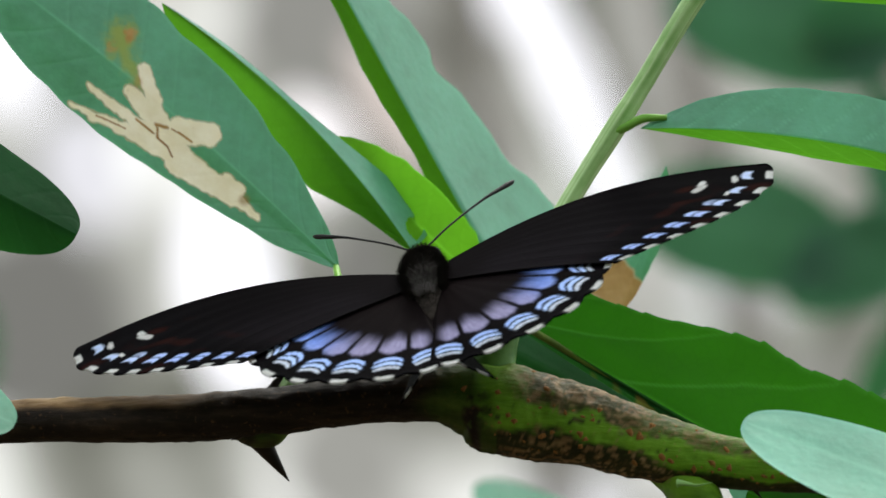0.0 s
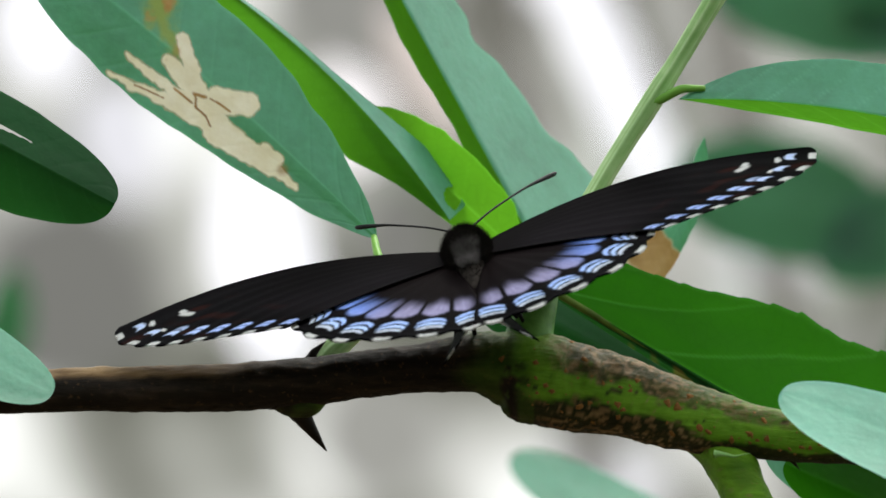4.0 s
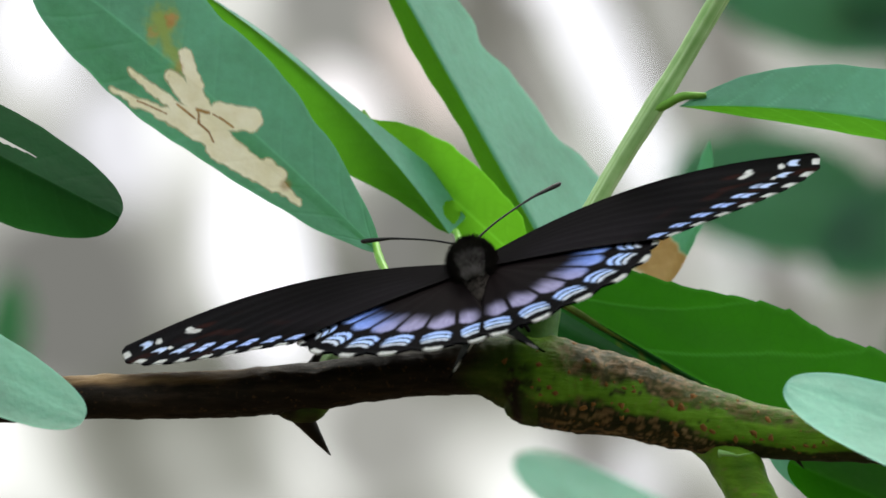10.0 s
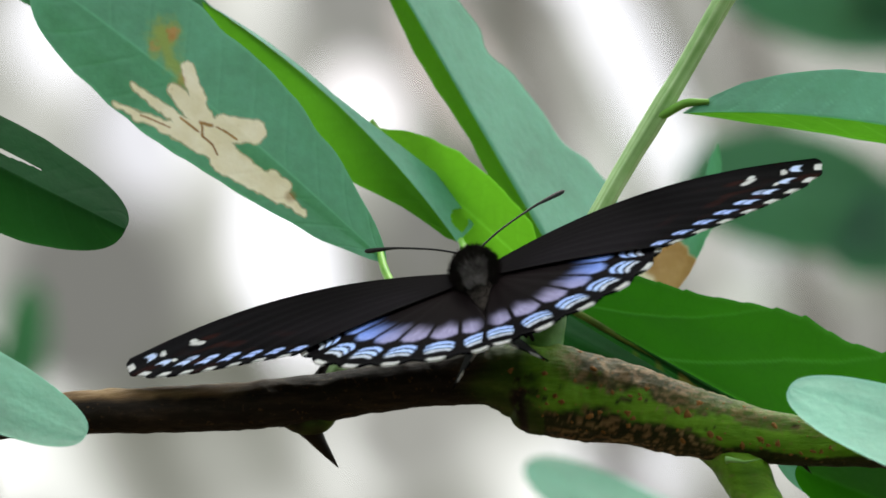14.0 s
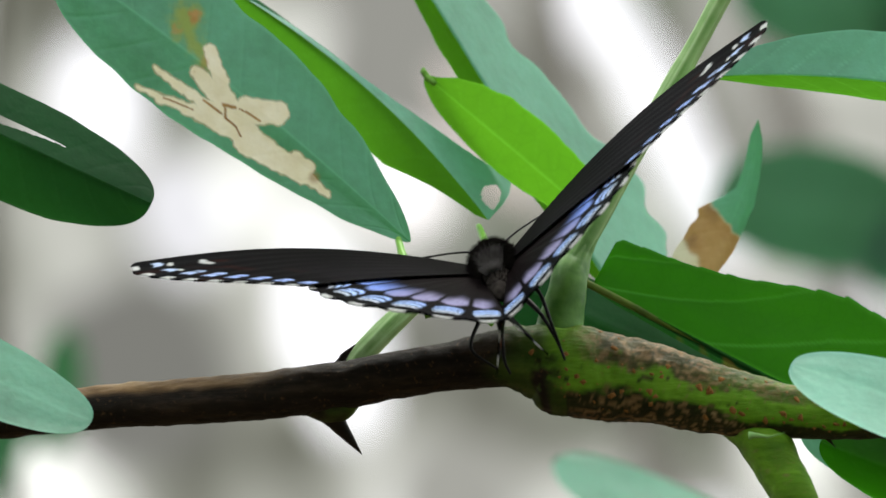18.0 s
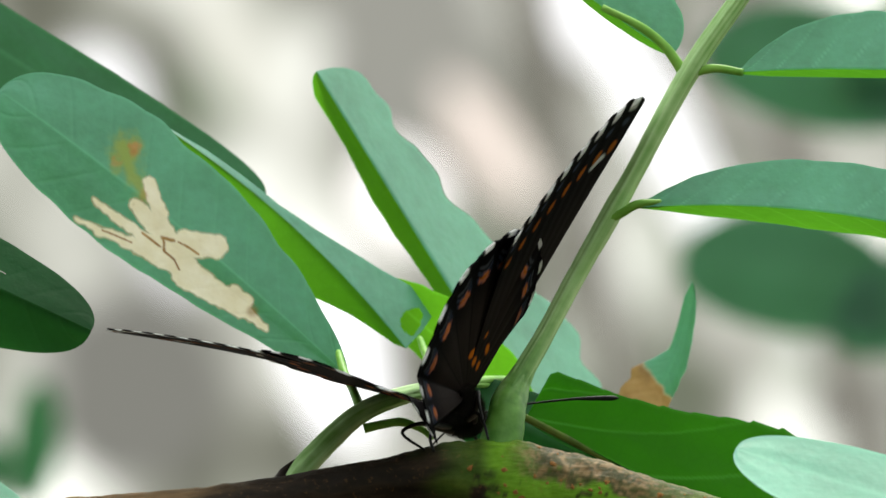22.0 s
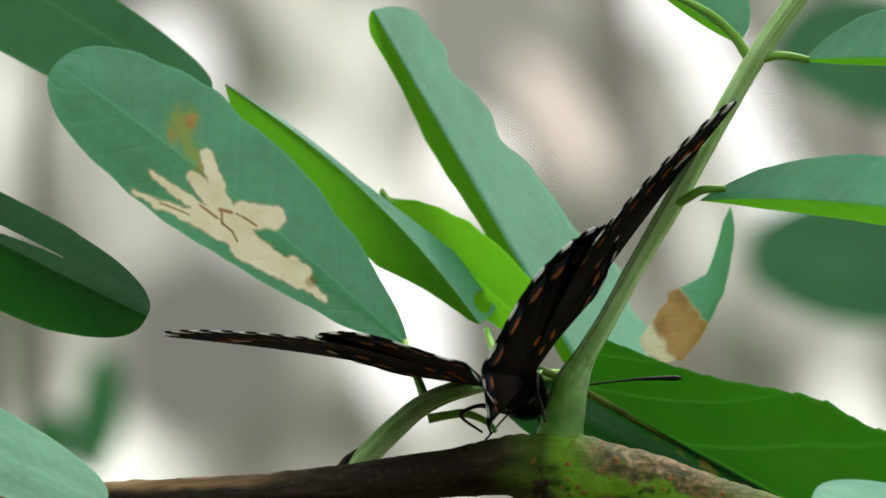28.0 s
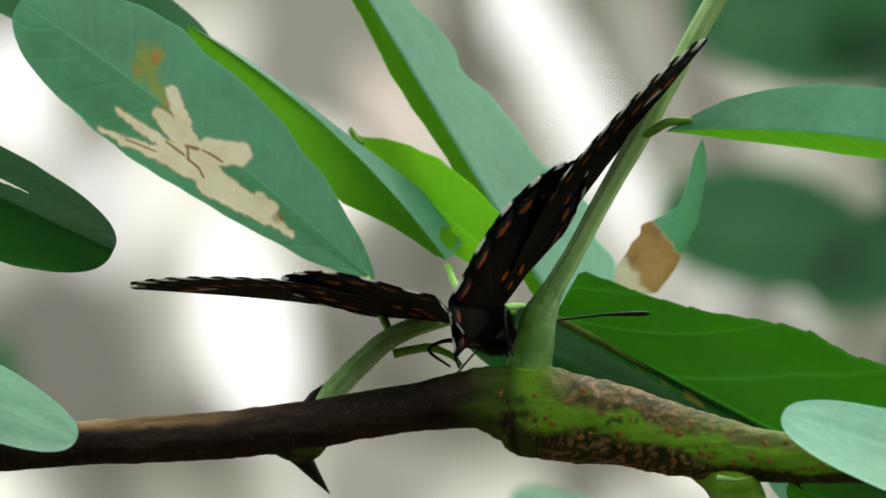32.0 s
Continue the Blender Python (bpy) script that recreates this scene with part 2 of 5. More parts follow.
def backdrop_material():
    """Glowing wall painted as distant woodland: grey-green masses with bright leaning gaps of sky and dark patches,
    each (x, y, half width, half height, lean, tone, warmth) in plan units.
    """
    m, t, p, out = nodes("glowing_woodland")
    c = t.nodes.new("ShaderNodeTexCoord").outputs["Object"]
    mp = t.nodes.new("ShaderNodeMapping")
    mp.inputs["Scale"].default_value = (1.0, 1.0, 0.8)
    mp.inputs["Rotation"].default_value = (0, radians(18), 0)
    mp.inputs["Location"].default_value = (2.97, 0, 1.7)
    t.links.new(c, mp.inputs[0])
    n = node(t, "ShaderNodeTexNoise", Scale=2.6, Detail=1.6, Roughness=0.5)
    t.links.new(mp.outputs[0], n.inputs["Vector"])
    n2 = node(t, "ShaderNodeTexNoise", Scale=2.1, Detail=2.0)
    t.links.new(c, n2.inputs["Vector"])
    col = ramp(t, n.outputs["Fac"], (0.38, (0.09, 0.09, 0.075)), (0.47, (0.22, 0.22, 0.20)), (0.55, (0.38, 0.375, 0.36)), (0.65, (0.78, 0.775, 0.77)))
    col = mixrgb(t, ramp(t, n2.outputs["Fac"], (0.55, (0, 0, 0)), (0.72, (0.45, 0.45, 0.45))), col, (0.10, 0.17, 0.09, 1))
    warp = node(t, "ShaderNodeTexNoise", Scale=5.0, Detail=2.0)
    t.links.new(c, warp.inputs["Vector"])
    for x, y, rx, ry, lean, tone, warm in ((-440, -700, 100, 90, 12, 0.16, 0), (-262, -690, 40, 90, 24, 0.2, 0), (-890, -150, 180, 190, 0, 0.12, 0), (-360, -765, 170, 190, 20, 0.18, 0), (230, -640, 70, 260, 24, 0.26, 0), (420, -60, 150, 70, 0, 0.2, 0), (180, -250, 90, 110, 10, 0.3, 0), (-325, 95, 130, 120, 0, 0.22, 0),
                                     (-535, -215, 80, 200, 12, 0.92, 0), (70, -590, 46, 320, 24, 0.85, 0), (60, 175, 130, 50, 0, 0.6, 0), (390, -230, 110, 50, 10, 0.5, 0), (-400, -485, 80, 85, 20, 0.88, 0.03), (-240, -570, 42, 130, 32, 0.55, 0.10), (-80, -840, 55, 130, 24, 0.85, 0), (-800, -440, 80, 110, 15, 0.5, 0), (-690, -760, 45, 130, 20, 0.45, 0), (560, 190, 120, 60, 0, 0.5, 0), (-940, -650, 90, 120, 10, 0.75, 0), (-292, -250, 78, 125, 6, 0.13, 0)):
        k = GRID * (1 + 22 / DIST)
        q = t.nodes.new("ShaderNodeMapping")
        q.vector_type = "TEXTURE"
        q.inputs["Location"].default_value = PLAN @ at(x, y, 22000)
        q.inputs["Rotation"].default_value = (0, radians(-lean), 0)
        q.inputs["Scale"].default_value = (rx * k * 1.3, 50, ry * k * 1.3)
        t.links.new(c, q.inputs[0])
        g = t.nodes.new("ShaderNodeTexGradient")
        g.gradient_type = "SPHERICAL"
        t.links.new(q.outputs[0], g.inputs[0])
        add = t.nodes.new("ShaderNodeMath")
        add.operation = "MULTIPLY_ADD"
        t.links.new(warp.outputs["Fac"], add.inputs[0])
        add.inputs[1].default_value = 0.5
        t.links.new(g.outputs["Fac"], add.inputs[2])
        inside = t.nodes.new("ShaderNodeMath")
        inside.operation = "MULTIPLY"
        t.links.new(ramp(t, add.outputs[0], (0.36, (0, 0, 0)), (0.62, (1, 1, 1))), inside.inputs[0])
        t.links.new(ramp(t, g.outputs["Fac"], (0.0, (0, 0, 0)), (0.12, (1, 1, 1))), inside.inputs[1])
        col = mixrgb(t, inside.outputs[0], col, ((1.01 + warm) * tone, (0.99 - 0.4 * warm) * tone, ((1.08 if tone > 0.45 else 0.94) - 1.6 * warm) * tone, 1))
    # Emits the painted tones; the wall takes no light from its surroundings.
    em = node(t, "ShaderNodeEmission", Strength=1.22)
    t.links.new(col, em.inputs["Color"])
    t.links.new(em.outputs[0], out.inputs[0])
    return m


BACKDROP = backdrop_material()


def wing_material():
    m, t, p, out = nodes("wing_scales")
    at_ = t.nodes.new("ShaderNodeVertexColor")
    at_.layer_name = "Col"
    n = noise_out(t, 2600, 3)
    col = mixrgb(t, 0.35, at_.outputs[0], ramp(t, n, (0.3, (0.55, 0.55, 0.55)), (0.7, (1, 1, 1))), "MULTIPLY")
    t.links.new(col, p.inputs["Base Color"])
    p.inputs["Roughness"].default_value = 0.5
    p.inputs["Specular IOR Level"].default_value = 0.003
    t.links.new(bump(t, n, 0.25, 0.0001), p.inputs["Normal"])
    sep = t.nodes.new("ShaderNodeSeparateColor")
    t.links.new(at_.outputs[0], sep.inputs[0])
    tr = node(t, "ShaderNodeBsdfTranslucent")
    t.links.new(col, tr.inputs["Color"])
    mx = node(t, "ShaderNodeMixShader")
    t.links.new(ramp(t, sep.outputs[0], (0.4, (0, 0, 0)), (0.75, (0.55, 0.55, 0.55))), mx.inputs[0])
    t.links.new(p.outputs[0], mx.inputs[1])
    t.links.new(tr.outputs[0], mx.inputs[2])
    t.links.new(mx.outputs[0], out.inputs[0])
    return m


WING = wing_material()


# ---------------------------------------------------------------- builders
def mesh_object(name, verts, faces, mats, parent=None, col=None, smooth=True, slots=None, label=""):
    me = bpy.data.meshes.new(name)
    me.from_pydata([tuple(v) for v in verts], [], faces)
    for mt in mats:
        me.materials.append(mt)
    if slots is not None:
        me.polygons.foreach_set("material_index", slots)
    me.polygons.foreach_set("use_smooth", [smooth] * len(me.polygons))
    if col is not None:
        a = me.color_attributes.new("Col", "FLOAT_COLOR", "POINT")
        a.data.foreach_set("color", np.asarray(col, dtype=np.float32).ravel())
    me.update()
    ob = new(name, me)
    if parent is not None:
        ob.parent = parent
    if label:
        tagged(ob, label)
    return ob


def spline(pts, n):
    """Points along a smooth curve through pts; each has place and radius."""
    p = [np.array([*q[0], q[1]], float) for q in pts]
    p = [2 * p[0] - p[1]] + p + [2 * p[-1] - p[-2]]
    out = []
    segs = len(p) - 3
    for i in range(n + 1):
        s = min(i / n * segs, segs - 1e-9)
        k, f = int(s), s - int(s)
        a, b, c, d = p[k:k + 4]
        out.append(0.5 * (2 * b + (c - a) * f + (2 * a - 5 * b + 4 * c - d) * f * f + (3 * b - a - 3 * c + d) * f ** 3))
    return out


def tube(name, pts, mat, parent, rings=40, sides=14, rough=0.0, freq=300.0, paint=None, origin=None, label="", flat=1.0, flutes=0.0):
    """A rounded tapering tube through (place, radius) with uneven skin; paint(place, along, up) gives Col."""
    c = spline(pts, rings)
    origin = Vector((0, 0, 0)) if origin is None else origin
    verts, faces, col = [], [], []
    ref = Vector((0, -1, 0.02))
    for i, q in enumerate(c):
        a, b = c[max(i - 1, 0)], c[min(i + 1, rings)]
        d = Vector((b - a)[:3]).normalized()
        s = d.cross(ref).normalized()
        u = s.cross(d)
        centre = Vector(q[:3])
        for k in range(sides):
            an = 2 * math.pi * k / sides
            w = s * math.cos(an) + u * math.sin(an) * flat
            w = w * (1 + flutes * math.cos(7 * an))
            place = centre + w * q[3]
            if rough:
                place = centre + w * q[3] * (1 + rough * (noise.noise(place * freq) + 0.6 * noise.noise(place * freq * 2.7)))
            verts.append(place - origin)
            if paint:
                col.append(paint(place, i / rings, w))
    for i in range(rings):
        for k in range(sides):
            k2 = (k + 1) % sides
            faces.append((i * sides + k, (i + 1) * sides + k, (i + 1) * sides + k2, i * sides + k2))
    faces.append(tuple(range(sides)))
    faces.append(tuple(rings * sides + k for k in reversed(range(sides))))
    ob = mesh_object(name, verts, faces, [mat], parent, col if paint else None, label=label)
    ob.location = origin
    return ob


def thing(name, m, label, category, group="", kind=""):
    ob = new(name)
    ob.empty_display_size = 0.01
    ob.matrix_world = m
    return tagged(ob, label, category, group, kind)


def smooth01(a, b, x):
    f = min(1.0, max(0.0, (x - a) / (b - a)))
    return f * f * (3 - 2 * f)


def leaf(name, parent, base, tip, right, left, open_right=0.0, open_left=0.0, bow=0.0, curve=0.0, blunt=0.5, skew=0.0, wave=0.02,
         teeth=0, mat=None, stain=None, rot=None, rows=44, cols=10, curl=0.0, notch=0.0, tear=None, label="", seed=0, ribs=9, mat_left=None, rib_tone=0.14, rib_slant=1.1, outline_right=None, outline_left=None, mid_tone=0.35, wilt=None):
    """A leaf blade from base to tip. right, left: half widths in mm; open_*: degrees by which each half swings towards the viewer;
    bow: arch towards the viewer, curve: arch to the right, both as parts of the length; blunt: roundness of the ends; origin at the base."""
    run = tip - base
    ln = run.length
    d = run.normalized()
    n0 = Vector((0, -1, 0))
    n0 = (n0 - d * n0.dot(d)).normalized()
    side = d.cross(n0).normalized()
    verts, faces, col, slots = [], [], [], []
    rnd = random.Random(seed)
    ph = rnd.uniform(0, 50)
    width = 2 * cols + 1
    for i in range(rows + 1):
        u = 0.5 - 0.5 * math.cos(math.pi * i / rows)
        arch = 4 * u * (1 - u)
        mid = d * (u * ln) + n0 * (bow * ln * arch) + side * (curve * ln * arch)
        us = u ** (1 + skew) if skew >= 0 else 1 - (1 - u) ** (1 - skew)
        prof = max(0.0, 4 * us * (1 - us)) ** blunt
        for j in range(-cols, cols + 1):
            f = abs(j) / cols
            half, op = (right, open_right) if j > 0 else (left, open_left)
            edge = 1 + wave * (noise.noise(Vector((u * 5 + ph, math.copysign(3, j), 0))) * 1.2 + 0.7 * noise.noise(Vector((u * 13 + ph, math.copysign(7, j), 1))))
            if teeth:
                saw = (u * teeth) % 1.0
                edge += 0.035 * (1 - saw) * (0.4 + 0.6 * abs(noise.noise(Vector((u * teeth * 0.5, ph, 2)))) * 2)
            way = outline_right if j > 0 else outline_left
            w = half * MM * (float(np.interp(u, way[0], way[1])) if way else prof) * edge * f
            a = radians(op) - radians(curl) * f
            sg = 1 if j > 0 else -1
            q = mid + (side * (sg * math.cos(a)) + n0 * math.sin(a)) * w
            q += n0 * (0.006 * ln * noise.noise(Vector((u * 3 + ph, j / cols * 1.5, 5))) * min(1, f * 3))
            # shallow sunken side ribs
            rib = abs(((u * ribs - f * rib_slant) % 1.0) - 0.5)
            q -= n0 * (0.00018 * (1 - smooth01(0.0, 0.12, 0.5 - rib)) * min(1, 4 * f)) * 0.25
            if notch and u > 0.9:
                q -= d * (notch * MM * (u - 0.9) / 0.1 * (1 - f))
            verts.append(q)
            place = base + q
            k = DIST / (place.y + DIST)
            gx, gy = (EYE.x + (place.x - EYE.x) * k) / GRID, -(EYE.z + (place.z - EYE.z) * k) / GRID
            ribcol = max(mid_tone * (1 - smooth01(0.0, 0.045, f)), rib_tone * (1 - smooth01(0.0, 0.05, 0.5 - rib)) * (1 - f * 0.6))
            ribcol = max(ribcol, 0.45 * smooth01(0.94, 1.0, f))
            col.append((stain(gx, gy) if stain else 0.0, rot(gx, gy) if rot else 0.0, ribcol, 1 - wilt(gx, gy) if wilt else 1))
    for i in range(rows):
        for j in range(2 * cols):
            if tear and tear(0.5 - 0.5 * math.cos(math.pi * (i + 0.5) / rows), (j + 0.5) / cols - 1):
                continue
            a = i * width + j
            faces.append((a, a + 1, a + width + 1, a + width))
            slots.append(1 if j < cols else 0)
    ob = mesh_object(name, verts, faces, [mat or LEAF, mat_left or mat or LEAF], parent, col, slots=slots, label=label)
    ob.location = base
    return ob


# ---------------------------------------------------------------- ground
def build_ground():
    n, size = 40, 400.0
    verts = []
    for i in range(n + 1):
        for j in range(n + 1):
            x, y = (i / n - 0.5), (j / n - 0.5)
            x, y = size * x * abs(x) * 4, size * y * abs(y) * 4
            verts.append((x, y, 0.25 * noise.noise(Vector((x * 0.3, y * 0.3, 0))) - 0.1))
    faces = [(i * (n + 1) + j, (i + 1) * (n + 1) + j, (i + 1) * (n + 1) + j + 1, i * (n + 1) + j + 1) for i in range(n) for j in range(n)]
    tagged(mesh_object("ground", verts, faces, [LITTER]), "brown leaf litter on a woodland floor", "ground", kind="structure")


build_ground()


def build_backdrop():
    """A plain glowing wall of distance, far behind everything else."""
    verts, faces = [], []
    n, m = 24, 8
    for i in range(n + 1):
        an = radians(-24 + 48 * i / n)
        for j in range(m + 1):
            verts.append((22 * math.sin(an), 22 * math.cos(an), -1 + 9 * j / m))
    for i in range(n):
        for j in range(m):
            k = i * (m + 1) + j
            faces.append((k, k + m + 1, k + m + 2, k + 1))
    tagged(mesh_object("backdrop", verts, faces, [BACKDROP]), "glowing wall painted as bright blurred distant woodland", "backdrop", kind="structure")


build_backdrop()


# ---------------------------------------------------------------- the thorny twig
def clamp01(v):
    return min(1.0, max(0.0, v))


def twig_paint(place, along, up):
    """Brown cork to the left and underneath, with the butterfly's shade and a lit top strip painted in; green skin on
    the node with scabby tan cork on top of the right limb.
    """
    x = place.x / GRID
    s = Vector((place.x * 0.45, place.y, place.z))
    n1 = noise.noise(place * 260)
    n2 = noise.noise(s * 900) + 0.5 * noise.noise(s * 2100)
    n3 = noise.noise(s * 480 + Vector((7, 0, 0)))
    fine = noise.noise(s * 2600 + Vector((3, 1, 0))) + 0.6 * noise.noise(s * 4700)
    # brown just left of the node also carries shade from the butterfly
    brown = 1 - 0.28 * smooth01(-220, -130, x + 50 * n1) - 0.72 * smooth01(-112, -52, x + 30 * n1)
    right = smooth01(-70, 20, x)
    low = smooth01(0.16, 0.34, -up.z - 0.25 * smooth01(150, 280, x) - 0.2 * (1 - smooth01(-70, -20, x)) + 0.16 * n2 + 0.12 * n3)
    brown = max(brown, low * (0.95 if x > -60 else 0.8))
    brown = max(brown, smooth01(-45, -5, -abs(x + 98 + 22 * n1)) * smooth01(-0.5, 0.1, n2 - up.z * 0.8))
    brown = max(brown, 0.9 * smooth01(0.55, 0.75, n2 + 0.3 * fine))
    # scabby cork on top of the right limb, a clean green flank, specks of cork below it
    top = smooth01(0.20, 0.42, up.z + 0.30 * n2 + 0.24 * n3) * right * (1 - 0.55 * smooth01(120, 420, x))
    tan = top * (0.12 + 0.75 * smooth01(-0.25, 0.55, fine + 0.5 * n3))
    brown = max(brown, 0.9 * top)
    # tan along the left limb's top: its lit sheen put into the colour
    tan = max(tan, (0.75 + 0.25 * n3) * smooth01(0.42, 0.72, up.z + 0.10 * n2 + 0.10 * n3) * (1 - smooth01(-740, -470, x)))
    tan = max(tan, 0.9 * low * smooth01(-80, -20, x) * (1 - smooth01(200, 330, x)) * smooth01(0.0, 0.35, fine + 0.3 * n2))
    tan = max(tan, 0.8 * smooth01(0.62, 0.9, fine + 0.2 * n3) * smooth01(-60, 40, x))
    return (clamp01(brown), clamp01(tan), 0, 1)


branch = thing("locust_branch", PLAN, "thorny green and brown twig with pinnate leaves and a swollen node", "branch")

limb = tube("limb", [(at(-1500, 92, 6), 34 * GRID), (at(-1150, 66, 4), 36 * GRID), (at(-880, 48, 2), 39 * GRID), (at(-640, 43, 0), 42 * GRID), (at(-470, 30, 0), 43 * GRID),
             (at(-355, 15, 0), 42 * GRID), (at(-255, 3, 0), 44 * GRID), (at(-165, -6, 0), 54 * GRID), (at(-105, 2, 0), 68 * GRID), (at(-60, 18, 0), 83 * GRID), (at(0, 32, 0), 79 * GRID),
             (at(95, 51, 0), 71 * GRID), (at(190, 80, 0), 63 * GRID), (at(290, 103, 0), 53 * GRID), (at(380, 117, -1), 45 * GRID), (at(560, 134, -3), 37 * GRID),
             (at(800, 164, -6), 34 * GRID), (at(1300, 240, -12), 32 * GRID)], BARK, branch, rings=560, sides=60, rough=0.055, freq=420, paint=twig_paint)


def side_paint(place, along, up):
    n1 = noise.noise(place * 300)
    n2 = noise.noise(place * 1900)
    return (clamp01(0.1 + 0.5 * n1 + 0.5 * smooth01(0.3, 0.8, -up.z)), 0.7 * smooth01(0.45, 0.7, n2), 0, 1)


tube("side_shoot", [(at(150, 74, 6.0), 30 * GRID), (at(210, 98, 3.0), 38 * GRID), (at(258, 130, 1.0), 43 * GRID), (at(290, 170, -0.6), 45 * GRID), (at(316, 222, -2.0), 42 * GRID), (at(345, 288, -4), 38 * GRID), (at(400, 480, -5), 32 * GRID), (at(500, 800, -6), 29 * GRID)],
     BARK, branch, rings=90, sides=30, rough=0.05, freq=350, paint=side_paint)


def side_cork(place, along, up):
    n1 = noise.noise(place * 700)
    return (clamp01(0.95 - 0.45 * smooth01(0.5, 1.0, along) + 0.2 * n1), 0.0, 0, 1)


def thorn(parent, root, tip, r, bend, mat=None):
    mid = (root + tip) * 0.5 + bend
    tube("thorn", [(root - (tip - root) * 0.12, r * 1.45), (root, r), (root.lerp(mid, 0.6), r * 0.62), (mid, r * 0.45), (tip, r * 0.03)], mat or THORN, parent, rings=16, sides=10, rough=0.05, freq=600)


thorn(branch, at(-486, 64, 1), at(-426, 152, 2), 31 * GRID, Vector((-5 * GRID, 0, 4 * GRID)))
tube("thorn_base", [(at(-540, 44, 1), 16 * GRID), (at(-500, 60, 0.5), 27 * GRID), (at(-462, 66, 0.5), 27 * GRID), (at(-430, 52, 1), 14 * GRID)], BARK, branch, rings=20, sides=16, rough=0.05, freq=400, paint=side_cork, label="swollen dark cushion under the thorn")
thorn(branch, at(-462, 0, 2), at(-429, -43, 2.5), 14 * GRID, Vector((-3 * GRID, 0, 3 * GRID)))
thorn(branch, at(268, 150, -4.6), at(325, 148, -6.2), 5 * GRID, Vector((0, 0, -5 * GRID)), STALK)
thorn(branch, at(385, 150, -1), at(412, 178, -2), 10 * GRID, Vector((0, 0, 3 * GRID)))


def lenticels():
    rnd = random.Random(5)
    spots = [(-118, -12), (-58, -8), (-2, 2), (30, -14), (193, 66), (60, 30), (110, 34), (230, 60), (330, 78), (-30, 46), (70, 60), (20, 70)]
    spots += [(rnd.uniform(-70, 460), None) for _ in range(64)]
    meshes = []
    for v in range(4):
        verts, faces = [], []
        n, m = 8, 3
        for i in range(m + 1):
            for k in range(n):
                a, b = 2 * math.pi * k / n, i / m * math.pi * 0.5
                j = 1 + 0.38 * math.sin(k * (2 + v) + v) + 0.15 * math.sin(k * 1.3 + 2 * v)
                verts.append((math.cos(a) * math.cos(b) * j, -math.sin(b) * 0.45 * (1 + 0.35 * math.sin(k * 2.3 + i * 1.7 + v)), math.sin(a) * math.cos(b) * 0.7 * j))
        for i in range(m):
            for k in range(n):
                faces.append((i * n + k, i * n + (k + 1) % n, (i + 1) * n + (k + 1) % n, (i + 1) * n + k))
        me = bpy.data.meshes.new("lenticel")
        me.from_pydata(verts, [], faces)
        me.materials.append(SCAR)
        me.polygons.foreach_set("use_smooth", [True] * len(me.polygons))
        meshes.append(me)
    skin = [(v.co.copy(), v.normal.copy()) for v in limb.data.vertices]
    seen = []
    for co, nm in skin:
        if nm.y < 0.1:
            k = DIST / (co.y + DIST)
            seen.append(((EYE.x + (co.x - EYE.x) * k) / GRID, -(EYE.z + (co.z - EYE.z) * k) / GRID))
        else:
            seen.append((1e6, 1e6))
    seen = np.array(seen)
    for i, (x, y) in enumerate(spots):
        cy = float(np.interp(x, (-130, -60, 0, 95, 190, 290, 380, 560), (-4, 12, 30, 46, 68, 94, 112, 128)))
        cr = float(np.interp(x, (-130, -60, 0, 95, 190, 290, 380, 560), (62, 84, 80, 71, 61, 56, 46, 36)))
        if y is None:
            y = cy + cr * (rnd.uniform(-0.95, 0.8) if rnd.random() < 0.6 else rnd.uniform(0.25, 0.8))
        co, nm = skin[int(np.argmin(np.hypot(seen[:, 0] - x, seen[:, 1] - y)))]
        ob = new("lenticel", meshes[i % 4])
        ob.parent = branch
        s = rnd.choice((1.6, 2.0, 2.4, 3.0, 3.6, 5.5)) * GRID * (1.9 if i < 5 else 1)
        turn = Vector((0, -1, 0)).rotation_difference(nm) @ Matrix.Rotation(rnd.uniform(0, 6), 3, "Y").to_quaternion()
        ob.matrix_local = Matrix.Translation(co) @ turn.to_matrix().to_4x4() @ Matrix.Diagonal((s * rnd.uniform(0.8, 1.3), s * 0.8, s * 1.4, 1))


lenticels()

# ---------------------------------------------------------------- leaves
# the leaf stalk that climbs from the node, with its leaflets
PIVOT = at(-75, -40, 0)


def fibres(place, along, w):
    f = noise.noise(Vector((w.x * 3.2, w.y * 3.2, w.z * 3.2 + along * 5))) + 0.6 * noise.noise(w * 7 + Vector((0, 0, along * 12)))
    foot = place.z / GRID + 40 * f if place.x > -200 * GRID else 999
    return (clamp01(0.42 + 0.75 * f), 1 - smooth01(130, 330, foot), 0, 1)


stalk = tube("leaf_stalk", [(at(-66, 30, 1), 26 * GRID), (at(-66, -36, 1), 30 * GRID), (at(-60, -80, 1.5), 28 * GRID), (at(-52, -112, 2), 27 * GRID), (at(-45, -144, 3), 24 * GRID), (at(-26, -184, 4.5), 20 * GRID), (at(22, -260, 7), 17 * GRID), (at(86, -368, 9), 17 * GRID),
             (at(155, -478, 10), 19 * GRID), (at(196, -545, 10.5), 17 * GRID), (at(304, -722, 11), 18 * GRID), (at(424, -880, 12), 16 * GRID), (at(624, -1150, 13), 12 * GRID)], FIBRE, branch, rings=160, sides=56, rough=0.03, freq=300, origin=PIVOT, flutes=0.05, paint=fibres)


